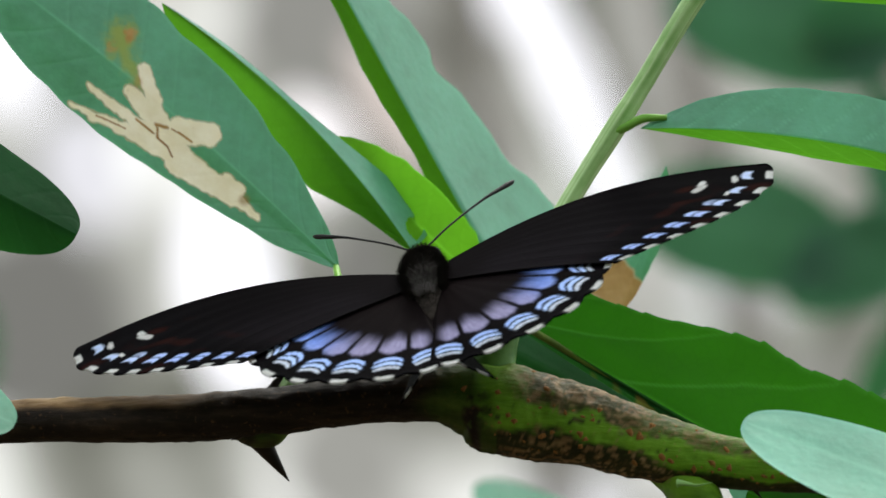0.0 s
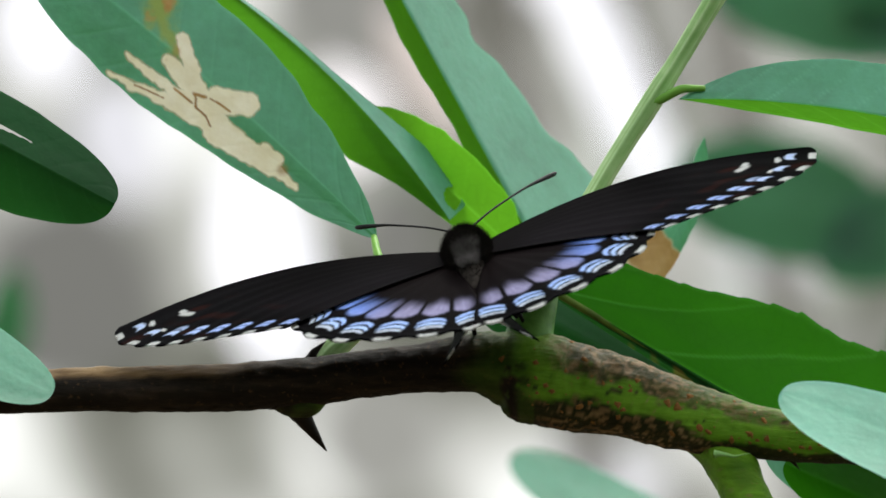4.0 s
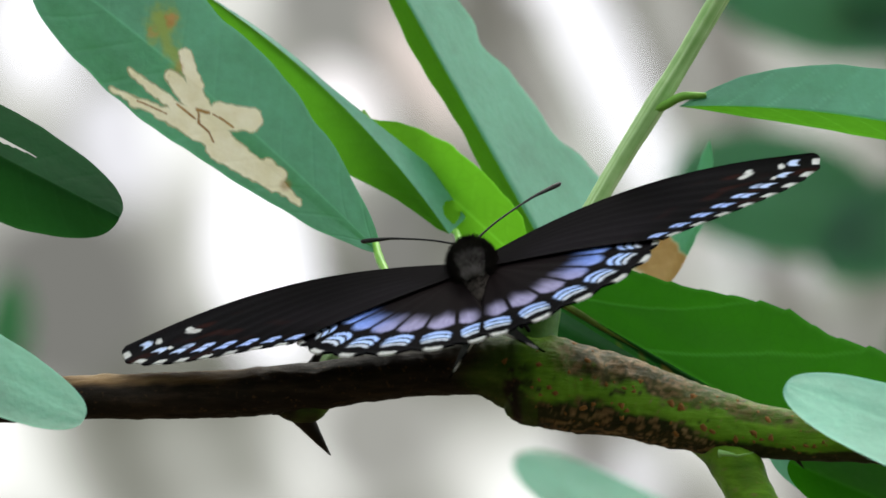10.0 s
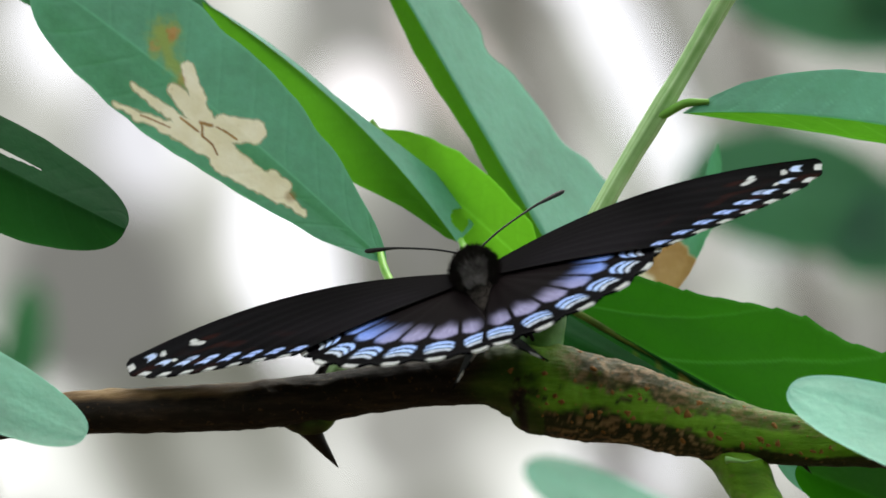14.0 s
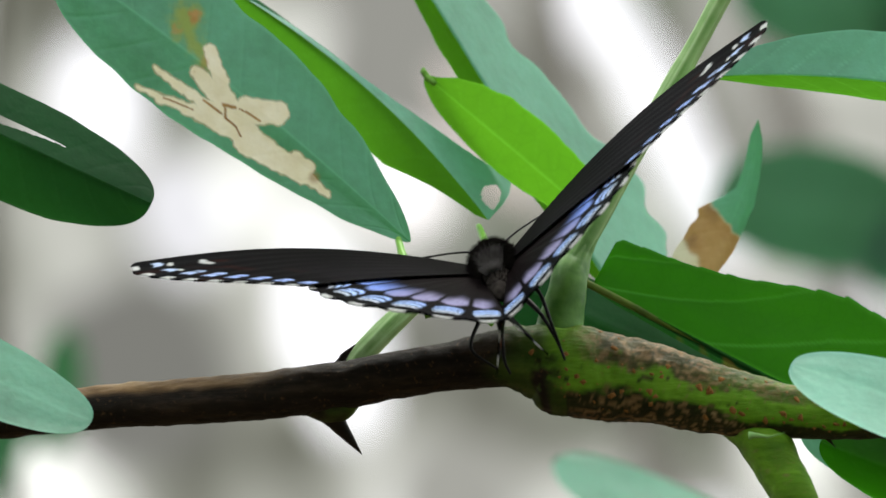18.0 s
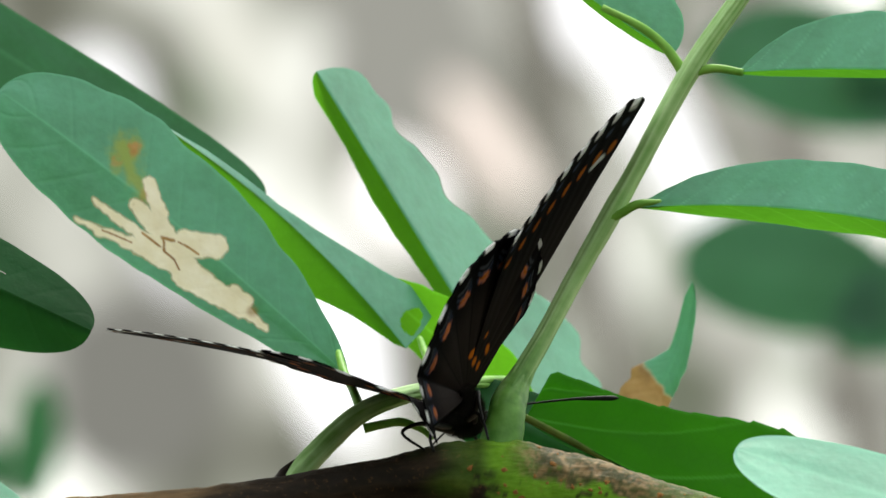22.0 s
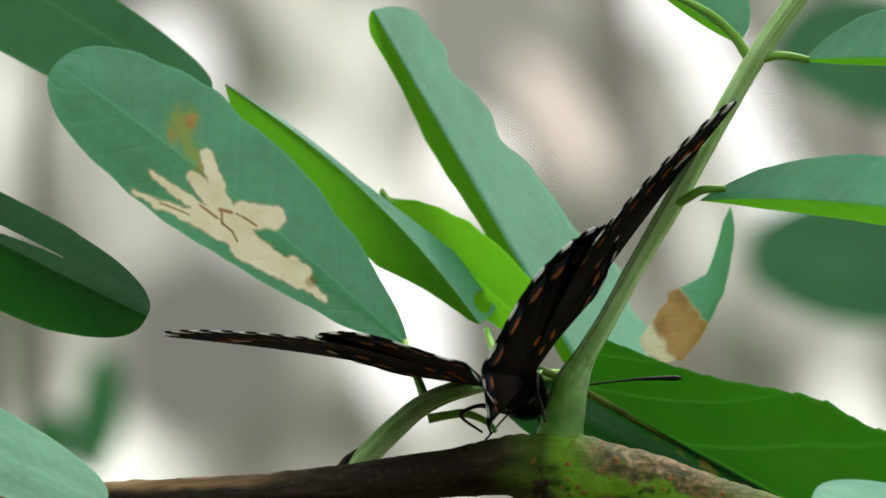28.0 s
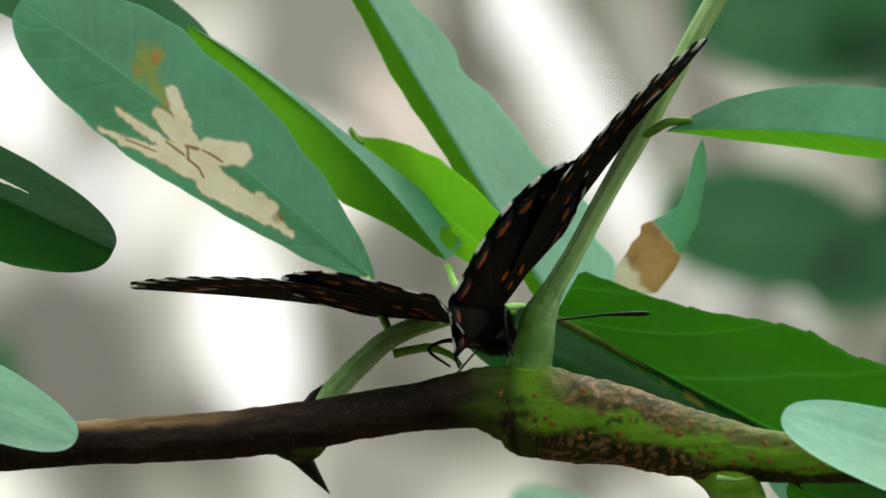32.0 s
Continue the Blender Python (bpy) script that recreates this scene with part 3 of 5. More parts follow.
pulvinus = tube("stalk_base", [(at(-68, 30, 1), 36 * GRID), (at(-69, -36, 1), 44 * GRID), (at(-60, -78, 1.5), 38 * GRID), (at(-52, -112, 2), 35 * GRID), (at(-46, -138, 3), 33 * GRID), (at(-38, -158, 4), 29 * GRID), (at(-30, -176, 4.6), 24.5 * GRID), (at(-14, -202, 5.4), 19.5 * GRID), (at(2, -228, 6.2), 14 * GRID)],
                FIBRE, None, rings=50, sides=40, rough=0.05, freq=420, origin=PIVOT, paint=fibres, label="swollen darker green base of the stalk")
pulvinus.parent = stalk
pulvinus.location = Vector((0, 0, 0))


def on(parent, ob):
    """Hang ob, placed in the twig's frame, on a part of the twig."""
    ob.parent = parent
    ob.location = ob.location - parent.location
    return ob


def stem(parent, *pts, mat=None):
    ob = tube("leaf_stem", [(at(*p[:3]), p[3] * GRID) for p in pts], mat or STEM, None, rings=22, sides=9, rough=0.04, freq=400)
    ob.parent = parent
    ob.location = -parent.location if parent is not branch else Vector((0, 0, 0))
    return ob


stem(stalk, (136, -456, 9.5, 9), (166, -468, 9, 8), (198, -484, 8.5, 8), (240, -486, 8.5, 5))
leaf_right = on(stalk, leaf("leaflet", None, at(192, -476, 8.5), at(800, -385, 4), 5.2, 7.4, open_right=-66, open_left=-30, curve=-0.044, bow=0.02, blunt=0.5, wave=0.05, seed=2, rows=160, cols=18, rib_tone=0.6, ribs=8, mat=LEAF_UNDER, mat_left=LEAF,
                  outline_left=((0, 0.03, 0.08, 0.16, 0.28, 0.42, 0.6, 0.8, 0.93, 0.98, 1), (0, 0.14, 0.32, 0.56, 0.78, 0.92, 1, 0.9, 0.6, 0.3, 0)), outline_right=((0, 0.05, 0.2, 0.5, 0.8, 0.95, 1), (0, 0.15, 0.6, 1, 0.9, 0.5, 0))))
stem(stalk, (292, -706, 11, 11), (262, -755, 11, 9), (220, -795, 11, 8), (150, -835, 11, 6))
leaf_up = on(stalk, leaf("leaflet", None, at(272, -745, 11), at(60, -915, 14), 7.4, 1.4, open_right=-25, open_left=-50, curve=-0.02, blunt=0.45, seed=3, mat_left=LEAF_UNDER))
stem(stalk, (302, -712, 11, 10), (345, -718, 11, 8), (395, -708, 11, 7))
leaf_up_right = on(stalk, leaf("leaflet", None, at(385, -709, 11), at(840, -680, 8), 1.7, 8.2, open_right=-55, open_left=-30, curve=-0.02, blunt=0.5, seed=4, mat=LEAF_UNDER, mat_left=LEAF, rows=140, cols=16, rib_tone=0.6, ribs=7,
                     outline_left=((0, 0.04, 0.1, 0.2, 0.35, 0.5, 0.7, 0.9, 1), (0, 0.2, 0.42, 0.7, 0.92, 1, 0.95, 0.55, 0))))

# the curved stalk behind the limb, whose leaflets spread behind the butterfly
rachis = tube("leaf_stalk", [(at(-470, 60, 4), 20 * GRID), (at(-430, -10, 5), 21 * GRID), (at(-365, -76, 8), 20 * GRID), (at(-305, -122, 11), 18 * GRID), (at(-230, -148, 14), 16 * GRID), (at(-120, -165, 18), 10 * GRID)], FIBRE, branch, rings=80, sides=56, rough=0.03, freq=300, flutes=0.05, paint=fibres)
stem(branch, (-308, -122, 11, 9), (-322, -160, 15, 8), (-338, -195, 20, 8), (-346, -228, 25, 6))
stem(branch, (-305, -92, 11, 9), (-270, -98, 11, 8), (-235, -100, 11, 8), (-200, -84, 11, 6), (-185, -66, 11, 4))
stem(branch, (-150, -160, 17, 9), (-185, -200, 28, 8), (-203, -245, 37, 6))
stem(branch, (-128, -163, 18, 8), (-85, -168, 30, 7), (-30, -166, 40, 5))
stem(branch, (-128, -163, 18, 8), (-75, -158, 34, 7), (-12, -142, 48, 5))

MINES = ((-820, -498, -700, -444, 4, 13.5), (-700, -444, -612, -400, 13.5, 18.5), (-788, -534, -672, -442, 5, 15.5), (-690, -564, -660, -472, 11.5, 16.5), (-714, -524, -672, -472, 12.5, 15.5), (-666, -468, -636, -422, 24.5, 27.5), (-626, -456, -574, -450, 22.5, 23.5), (-625, -402, -562, -362, 25.5, 20.5), (-562, -362, -484, -306, 20.5, 6), (-540, -366, -522, -350, 14.5, 15.5))


def reach(x, y, ax, ay, bx, by):
    """Distance to a line piece, and how far along it."""
    f = clamp01(((x - ax) * (bx - ax) + (y - ay) * (by - ay)) / ((bx - ax) ** 2 + (by - ay) ** 2))
    return math.hypot(x - ax - f * (bx - ax), y - ay - f * (by - ay)), f


def mined(x, y):
    """Dry skin where a leaf miner has eaten: joined galleries with a ragged rim."""
    x, y = (x + 5 * noise.noise(Vector((x * 0.03, y * 0.03, 0))) + 3.5 * noise.noise(Vector((x * 0.08, y * 0.08, 3))) + 0.8 * noise.noise(Vector((x * 0.25, y * 0.25, 5))),
            y + 5 * noise.noise(Vector((x * 0.03, y * 0.03, 9))) + 3.5 * noise.noise(Vector((x * 0.08, y * 0.08, 7))) + 0.8 * noise.noise(Vector((x * 0.25, y * 0.25, 2))))
    best = 1e9
    for ax, ay, bx, by, ra, rb in MINES:
        d, f = reach(x, y, ax, ay, bx, by)
        best = min(best, d - ra - f * (rb - ra))
    return 1 - smooth01(-2.6, 2.6, best)


CRACKS = ((-664, -459, -664, -442, 3.2), (-664, -442, -646, -427, 3), (-646, -427, -637, -409, 2.4), (-628, -453, -604, -437, 3), (-702, -474, -672, -451, 3.2), (-666, -465, -648, -461, 5), (-774, -480, -720, -457, 2.2), (-640, -458, -628, -453, 2))


def mine_rot(x, y):
    n1 = noise.noise(Vector((x * 0.05, y * 0.05, 4)))
    n2 = noise.noise(Vector((x * 0.12, y * 0.12, 8)))
    core = 0.95 * (1 - smooth01(5, 14, math.hypot(x + 717, (y + 624) * 0.7) + 6 * n2))
    blot = 0.5 * (1 - smooth01(3, 12, math.hypot(x + 748, (y + 600) * 0.8) + 9 * n2))
    rim = 0.55 * smooth01(0.05, 0.5, mined(x, y)) * (1 - smooth01(0.5, 0.95, mined(x, y))) + 0.6 * (1 - smooth01(4, 15, math.hypot(x + 508, y + 335))) + 0.4 * (1 - smooth01(3, 12, math.hypot(x + 700, (y + 540) * 0.6) + 4 * n2))
    crack = 0.0
    for ax, ay, bx, by, r in CRACKS:
        d, f = reach(x + 2 * n2, y + 2 * n2, ax, ay, bx, by)
        crack = max(crack, 1 - smooth01(0.3 * r, r, d))
    return max(core, blot, min(1, rim), crack)


def mine_wilt(x, y):
    """Yellowed flesh round the rotten spot, and the trail that leads down to the blotch."""
    n1 = noise.noise(Vector((x * 0.05, y * 0.05, 4))) + 0.5 * noise.noise(Vector((x * 0.13, y * 0.13, 2)))
    halo = 0.85 * (1 - smooth01(8, 42, math.hypot(x + 732, (y + 616) * 0.8) + 14 * n1))
    trail = 0.8 * (1 - smooth01(2, 24, reach(x, y, -730, -600, -700, -542)[0] + 9 * n1))
    return max(halo, trail)


leaf_mined = leaf("mined_leaflet", branch, at(-339, -219, 25), at(-956, -728, 27), 9.5, 7.6, open_right=-26, open_left=14, curve=0.019, bow=0.015, blunt=0.45, skew=0.6, wave=0.085,
                  stain=mined, rot=mine_rot, wilt=mine_wilt, rows=420, cols=66, notch=0.5, seed=11, label="blue-green leaflet with a cream dry leaf-miner blotch", ribs=10)
# Darker foliage material here stands in for the weaker light on this blade.
leaf_behind = leaf("leaflet", branch, at(-1180, -1015, 56), at(-455, -522, 52), 8.6, 5.2, open_right=10, open_left=-14, curve=0.02, blunt=0.36, notch=0.6, seed=12, mat=LEAF_FAR, rows=80, cols=14)


def hole(u, v):
    return ((u - 0.046) / 0.032) ** 2 + ((v - 0.44) / 0.25) ** 2 < 1


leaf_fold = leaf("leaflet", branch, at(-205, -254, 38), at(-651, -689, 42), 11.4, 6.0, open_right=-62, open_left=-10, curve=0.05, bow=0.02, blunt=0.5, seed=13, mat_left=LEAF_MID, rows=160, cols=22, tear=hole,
                 outline_right=((0, 0.008, 0.02, 0.04, 0.065, 0.1, 0.2, 0.33, 0.42, 0.54, 0.8, 1), (0, 0.42, 0.66, 0.83, 0.86, 0.76, 0.54, 0.34, 0.22, 0.12, 0.08, 0)),
                 outline_left=((0, 0.035, 0.18, 0.33, 0.485, 0.7, 0.9, 1), (0, 0.15, 0.47, 0.9, 0.95, 1, 0.6, 0)))
leaf_small = leaf("leaflet", branch, at(-62, -202, 42), at(-342, -462, 46), 5.4, 3.6, open_right=14, open_left=-24, curve=0.0, bow=0.02, blunt=0.5, seed=14, mat=LEAF_LIT, rows=90, cols=14, wave=0.06,
                  outline_right=((0, 0.05, 0.15, 0.4, 0.6, 0.75, 0.88, 0.95, 0.98, 1), (0, 0.5, 0.8, 0.95, 0.9, 0.72, 0.42, 0.16, 0.08, 0)))
bud = tube("leaf_tip", [(at(-326, -447, 45.5), 5 * GRID), (at(-339, -460, 46), 6 * GRID), (at(-345, -470, 46), 6 * GRID), (at(-345, -477, 46), 2 * GRID)], STEM, None, rings=12, sides=9, label="pale tip of the leaflet")
bud.parent, bud.location = leaf_small, -leaf_small.location
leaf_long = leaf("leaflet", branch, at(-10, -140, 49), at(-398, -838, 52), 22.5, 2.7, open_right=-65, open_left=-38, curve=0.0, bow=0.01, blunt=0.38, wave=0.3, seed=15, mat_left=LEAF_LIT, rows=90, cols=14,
                 outline_right=((0, 0.02, 0.05, 0.09, 0.2, 0.31, 0.45, 0.6, 0.73, 0.85, 0.93, 0.96, 0.985, 0.995, 1), (0, 0.55, 0.85, 1, 1.0, 0.93, 0.76, 0.66, 0.6, 0.58, 0.55, 0.48, 0.33, 0.19, 0)),
                 outline_left=((0, 0.1, 0.3, 0.6, 0.8, 0.92, 0.96, 0.985, 0.995, 1), (0, 0.6, 1, 1, 1.0, 0.9, 0.78, 0.52, 0.3, 0)))


def dead_tip(x, y):
    return smooth01(-5, 5, (y + 308) - 1.3 * (x - 166) + 9 * noise.noise(Vector((x * 0.06, y * 0.06, 1))))


def dead_brown(x, y):
    pale = smooth01(-4, 14, (y + 226) - 1.5 * (x - 128) + 16 * noise.noise(Vector((x * 0.04, y * 0.04, 8))))
    return dead_tip(x, y) * clamp01(0.95 - 0.85 * pale)


leaf_dead = leaf("half_dead_leaflet", branch, at(256, -456, 54), at(136, -182, 51), 4.9, 1.9, open_right=-12, open_left=22, curve=-0.07, bow=-0.02, blunt=0.55, curl=14, stain=lambda x, y: 0.9 * dead_tip(x, y), rot=dead_brown, rows=120, cols=26, wave=0.14, seed=16,
                 outline_right=((0, 0.1, 0.42, 0.5, 0.6, 0.8, 0.95, 0.99, 1), (0, 0.16, 0.22, 0.55, 1, 1, 0.92, 0.6, 0)), outline_left=((0, 0.1, 0.4, 0.75, 0.95, 1), (0, 0.5, 0.85, 1, 0.85, 0)), label="hanging leaflet with a curled dead brown tip")
leaf_front = leaf("leaflet", branch, at(1010, 262, -26), at(372, 26, -20), 9.0, 9.6, open_right=-58, open_left=58, curve=0.0, blunt=0.42, notch=0.4, seed=17, mat=LEAF_SKYLIT, rib_tone=0.0, ribs=0, rib_slant=0.0)
leaf_low_left = leaf("leaflet", branch, at(-1330, -172, -14), at(-866, 88, -12), 7.2, 7.2, open_right=52, open_left=-52, curve=0.02, blunt=0.42, notch=0.4, seed=18)


def rip(u, v):
    return 0.15 < u < 0.74 and abs(v + 0.32 + 0.35 * (u - 0.6)) < 0.12 * smooth01(0.0, 0.4, 0.74 - u)


leaf_dark = leaf("torn_leaflet", branch, at(-1330, -560, 10), at(-796, -284, 8), 8.6, 7.4, open_right=-30, open_left=-42, curve=0.0, blunt=0.42, mat=LEAF_DARK, tear=rip, rows=170, cols=44, seed=19,
                 label="dark green leaflet with a long tear")


def gnawed(x, y):
    """Rotten, eaten fringe below the midrib."""
    below = (y + 150) - 0.57 * (x + 22)
    return smooth01(10, 16, below + 10 * noise.noise(Vector((x * 0.04, y * 0.04, 6)))) * smooth01(60, 110, x) * (1 - smooth01(300, 340, x)) * 0.35 * smooth01(0.0, 0.3, noise.noise(Vector((x * 0.025, 0, 1))))


# The narrow half below the midrib wears the dark material as painted shade.
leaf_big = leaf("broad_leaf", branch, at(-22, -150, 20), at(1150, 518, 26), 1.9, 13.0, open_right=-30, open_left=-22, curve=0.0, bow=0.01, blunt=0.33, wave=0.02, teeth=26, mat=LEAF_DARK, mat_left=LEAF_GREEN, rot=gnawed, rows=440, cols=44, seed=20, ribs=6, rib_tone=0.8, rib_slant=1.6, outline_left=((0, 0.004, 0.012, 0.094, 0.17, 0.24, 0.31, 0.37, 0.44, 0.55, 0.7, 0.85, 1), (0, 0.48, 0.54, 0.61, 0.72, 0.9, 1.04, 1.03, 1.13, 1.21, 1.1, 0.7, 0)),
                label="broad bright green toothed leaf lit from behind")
stem(leaf_big, (-70, -172, 20, 8), (-22, -148, 20, 7), (150, -50, 21, 6), (330, 52, 22, 5), mat=RIB)
leaf_below = leaf("leaflet", branch, at(385, 165, 16), at(830, 350, 20), 5.0, 5.0, open_right=-20, open_left=-25, blunt=0.45, mat=LEAF_GREEN, seed=21)
leaf_pale = leaf("leaflet", branch, at(350, 140, 22), at(500, 225, 24), 3.2, 3.2, open_right=35, open_left=-45, blunt=0.5, seed=27)
leaf_under = leaf("leaflet", branch, at(-95, 152, 260), at(240, 312, 250), 6.5, 6.5, open_right=48, open_left=-48, curve=0.03, blunt=0.45, seed=22)
leaf_node = leaf("leaflet", branch, at(-195, -170, 28), at(300, 90, 27), 5.6, 6.0, open_right=10, open_left=-40, blunt=0.42, seed=23, mat=LEAF_DARK)


# ---------------------------------------------------------------- butterfly
fly = thing("butterfly", PLAN @ pose(-0.0112, 0, 0.0109), "black and iridescent blue butterfly with white-spotted wing margins on a twig", "butterfly")
ROOT = Vector((1.8, 2.0, 1.0)) * MM


def mixc(a, b, f):
    return tuple(x + (y - x) * f for x, y in zip(a, b))


BLACK = (0.0020, 0.0018, 0.0025)
SOOT = (0.010, 0.007, 0.007)
SLATE = (0.009, 0.0075, 0.0095)
BLUE = (0.19, 0.31, 0.82)
MAUVE = (0.33, 0.31, 0.50)
ICE = (0.46, 0.62, 1.0)
CHALK = (0.85, 0.86, 0.86)
ORANGE = (0.46, 0.125, 0.012)


CELLS = 9


def margin(c, u, v, base, wide=1.0):
    """White fringe and three stacked, strongly arched pale lunules in one margin cell; c runs across the cell."""
    m = abs(c - 0.5) * 2
    arch = 0.085 * (1 - m * m)
    col = base
    for lo, hi, tone, w_ in ((0.806, 0.832, mixc(BLUE, ICE, 0.6), 0.80), (0.858, 0.882, ICE, 0.78), (0.908, 0.926, mixc(ICE, CHALK, 0.6), 0.68)):
        w = v + arch - 0.035 + 0.010 * noise.noise(Vector((u * 160, v * 40, 3)))
        f = smooth01(lo - 0.008, lo, w) * (1 - smooth01(hi, hi + 0.008, w)) * (1 - smooth01(w_ - 0.12, w_, m)) * wide
        col = mixc(col, tone, f)
    f = smooth01(0.958, 0.968, v - 0.012 * m + 0.006 * noise.noise(Vector((u * 200, 0, 9)))) * (1 - smooth01(0.3, 0.44, m))
    return mixc(col, CHALK, f * (0.85 + 0.15 * wide))


def hind_top(u, v):
    u, fold = anal(u)
    c = (u * CELLS + fold * 1.999) % 1.0
    m = abs(c - 0.5) * 2
    vein = smooth01(0.76, 0.90, m + 0.05 * noise.noise(Vector((u * 30, v * 12, 7))))
    col = mixc(BLACK, SOOT, 0.8 * (1 - v))
    n1 = noise.noise(Vector((u * 22, v * 7, 0)))
    tone = mixc(mixc(BLUE, ICE, 0.25 * smooth01(0.62, 0.74, v)), MAUVE, smooth01(0.42, 0.72, u + 0.05 * n1))
    inner = smooth01(0.47, 0.68, v + 0.05 * n1 + 0.04 * (1 - m)) ** 1.4
    outer = 1 - smooth01(0.690, 0.735, v + 0.05 * m * m + 0.012 * noise.noise(Vector((u * 120, v * 30, 4))))
    f = inner * outer * (1 - vein) * (0.85 + 0.2 * noise.noise(Vector((u * 160, v * 14, 2))))
    col = mixc(col, tone, clamp01(f) * (1 - smooth01(0.93, 1.0, u)))
    if fold:
        return mixc(mixc(BLACK, SOOT, 0.8 * (1 - v)), CHALK, smooth01(0.965, 0.975, v) * (1 - smooth01(0.3, 0.44, m)))
    return margin(c, u, v, col)


def hind_under(u, v):
    u, fold = anal(u)
    c = (u * CELLS + fold * 1.999) % 1.0
    col = mixc((0.017, 0.0125, 0.0115), BLACK, smooth01(0.5, 0.85, v))
    vein = smooth01(0.86, 0.96, abs(c - 0.5) * 2)
    col = mixc(col, BLACK, 0.7 * vein)
    f = 1 - smooth01(0.5, 1.0, math.hypot((c - 0.5) / 0.34, (v - 0.79) / 0.045) + 0.35 * noise.noise(Vector((u * 60, v * 40, 1))))
    col = mixc(col, ORANGE, f * (0.65 + 0.5 * noise.noise(Vector((u * 9, v * 9, 6)))))
    for uu, vv in ((0.25, 0.30), (0.45, 0.36), (0.6, 0.27), (0.3, 0.18), (0.5, 0.2)):
        col = mixc(col, ORANGE, 1 - smooth01(0.6, 1.0, math.hypot((u - uu) / 0.07, (v - vv) / 0.035)))
    return margin(c, u, v, col, 0.05)


def fore_top(u, v):
    c = (u * 8) % 1.0
    n1 = noise.noise(Vector((u * 9, v * 14, 5)))
    streak = 0.7 + 0.6 * noise.noise(Vector((u * 70, v * 5, 8)))
    rib = smooth01(0.86, 0.97, abs(c - 0.5) * 2) * smooth01(0.2, 0.4, v)
    # slate streaks on the inner rear blade paint the wing's sheen
    col = mixc(mixc(BLACK, SOOT, 0.3 * (1 - v)), SLATE, clamp01(streak) * smooth01(0.25, 0.9, u + 0.12 * n1) * smooth01(0.1, 0.35, v) * (1 - smooth01(0.72, 0.88, v)))
    col = mixc(col, BLACK, 0.8 * rib)
    col = mixc(col, (0.05, 0.012, 0.008), 0.4 * smooth01(0.1, 0.5, n1) * smooth01(0.65, 0.8, v) * (1 - u))
    # white bar behind the tip
    for uu, vv, ra, rb in ((0.12, 0.815, 0.035, 0.012), (0.17, 0.825, 0.05, 0.016), (0.09, 0.90, 0.04, 0.010), (0.22, 0.915, 0.03, 0.008)):
        col = mixc(col, CHALK, 0.9 * (1 - smooth01(0.5, 1.0, math.hypot((u - uu) / ra, (v - vv) / rb))))
    m = abs(c - 0.5) * 2
    tone = mixc(mixc(CHALK, ICE, 0.75), BLUE, smooth01(0.15, 0.6, u) * 0.55)
    for lo, hi, k in ((0.905, 0.918, smooth01(0.2, 0.4, u)), (0.932, 0.947, 1.0)):
        w = v + 0.03 * (1 - m * m) - 0.02
        col = mixc(col, tone, k * smooth01(lo - 0.008, lo, w) * (1 - smooth01(hi, hi + 0.008, w)) * (1 - smooth01(0.36, 0.55, m)))
    f = smooth01(0.978, 0.985, v) * (1 - smooth01(0.32, 0.5, m))
    return mixc(col, CHALK, f)


def fore_under(u, v):
    c = (u * 8) % 1.0
    col = mixc((0.011, 0.008, 0.0075), BLACK, smooth01(0.55, 0.85, v))
    f = 1 - smooth01(0.6, 1.0, math.hypot((c - 0.5) / 0.3, (v - 0.84) / 0.028))
    col = mixc(col, ORANGE, f * (0.55 + 0.4 * noise.noise(Vector((u * 12, v * 12, 3)))))
    for uu, vv in ((0.2, 0.30), (0.22, 0.42), (0.35, 0.36)):
        col = mixc(col, ORANGE, 0.8 * (1 - smooth01(0.6, 1.0, math.hypot((u - uu) / 0.08, (v - vv) / 0.03))))
    col = mixc(col, CHALK, 0.6 * (1 - smooth01(0.5, 1.0, math.hypot((u - 0.15) / 0.08, (v - 0.81) / 0.02))))
    spot = 1 - smooth01(0.45, 1.0, math.hypot((c - 0.5) / 0.3, (v - 0.925) / 0.018))
    col = mixc(col, ICE, 0.06 * spot)
    f = smooth01(0.958, 0.970, v) * (1 - smooth01(0.40, 0.6, abs(c - 0.5) * 2))
    return mixc(col, CHALK, f)


def bez(a, b, c, f):
    return tuple((1 - f) ** 2 * p + 2 * f * (1 - f) * q + f * f * r for p, q, r in zip(a, b, c))


def fore_shape(u, v):
    w = v * (0.985 - 0.03 * math.exp(-u / 0.04) - 0.010 * (1 - math.cos(2 * math.pi * 8 * u)) * 0.5)
    a = bez((0, 1.5), (20, 13.0), (41.5, 6.8), w)
    b = bez((0, -2.5), (9, -6.0), (20.6, -12.2), w)
    out = 4.6 * math.sin(math.pi * u ** 0.62) * v ** 3
    x, y = (p + (q - p) * u for p, q in zip(a, b))
    x, y = 1.022 * (x + 0.42 * out), y - 0.9 * out
    z = 1.2 * math.sin(math.pi * min(1.0, x / 42.0)) + 0.02 * math.cos(2 * math.pi * 8 * u) * v + 0.1 - 0.2 * u * v
    return x, y, z


def anal(u):
    """Splits the hindwing's sweep into the blade and the fold along the body."""
    u *= 1.09
    return min(u, 1.0), max(0.0, u - 1.0) / 0.09


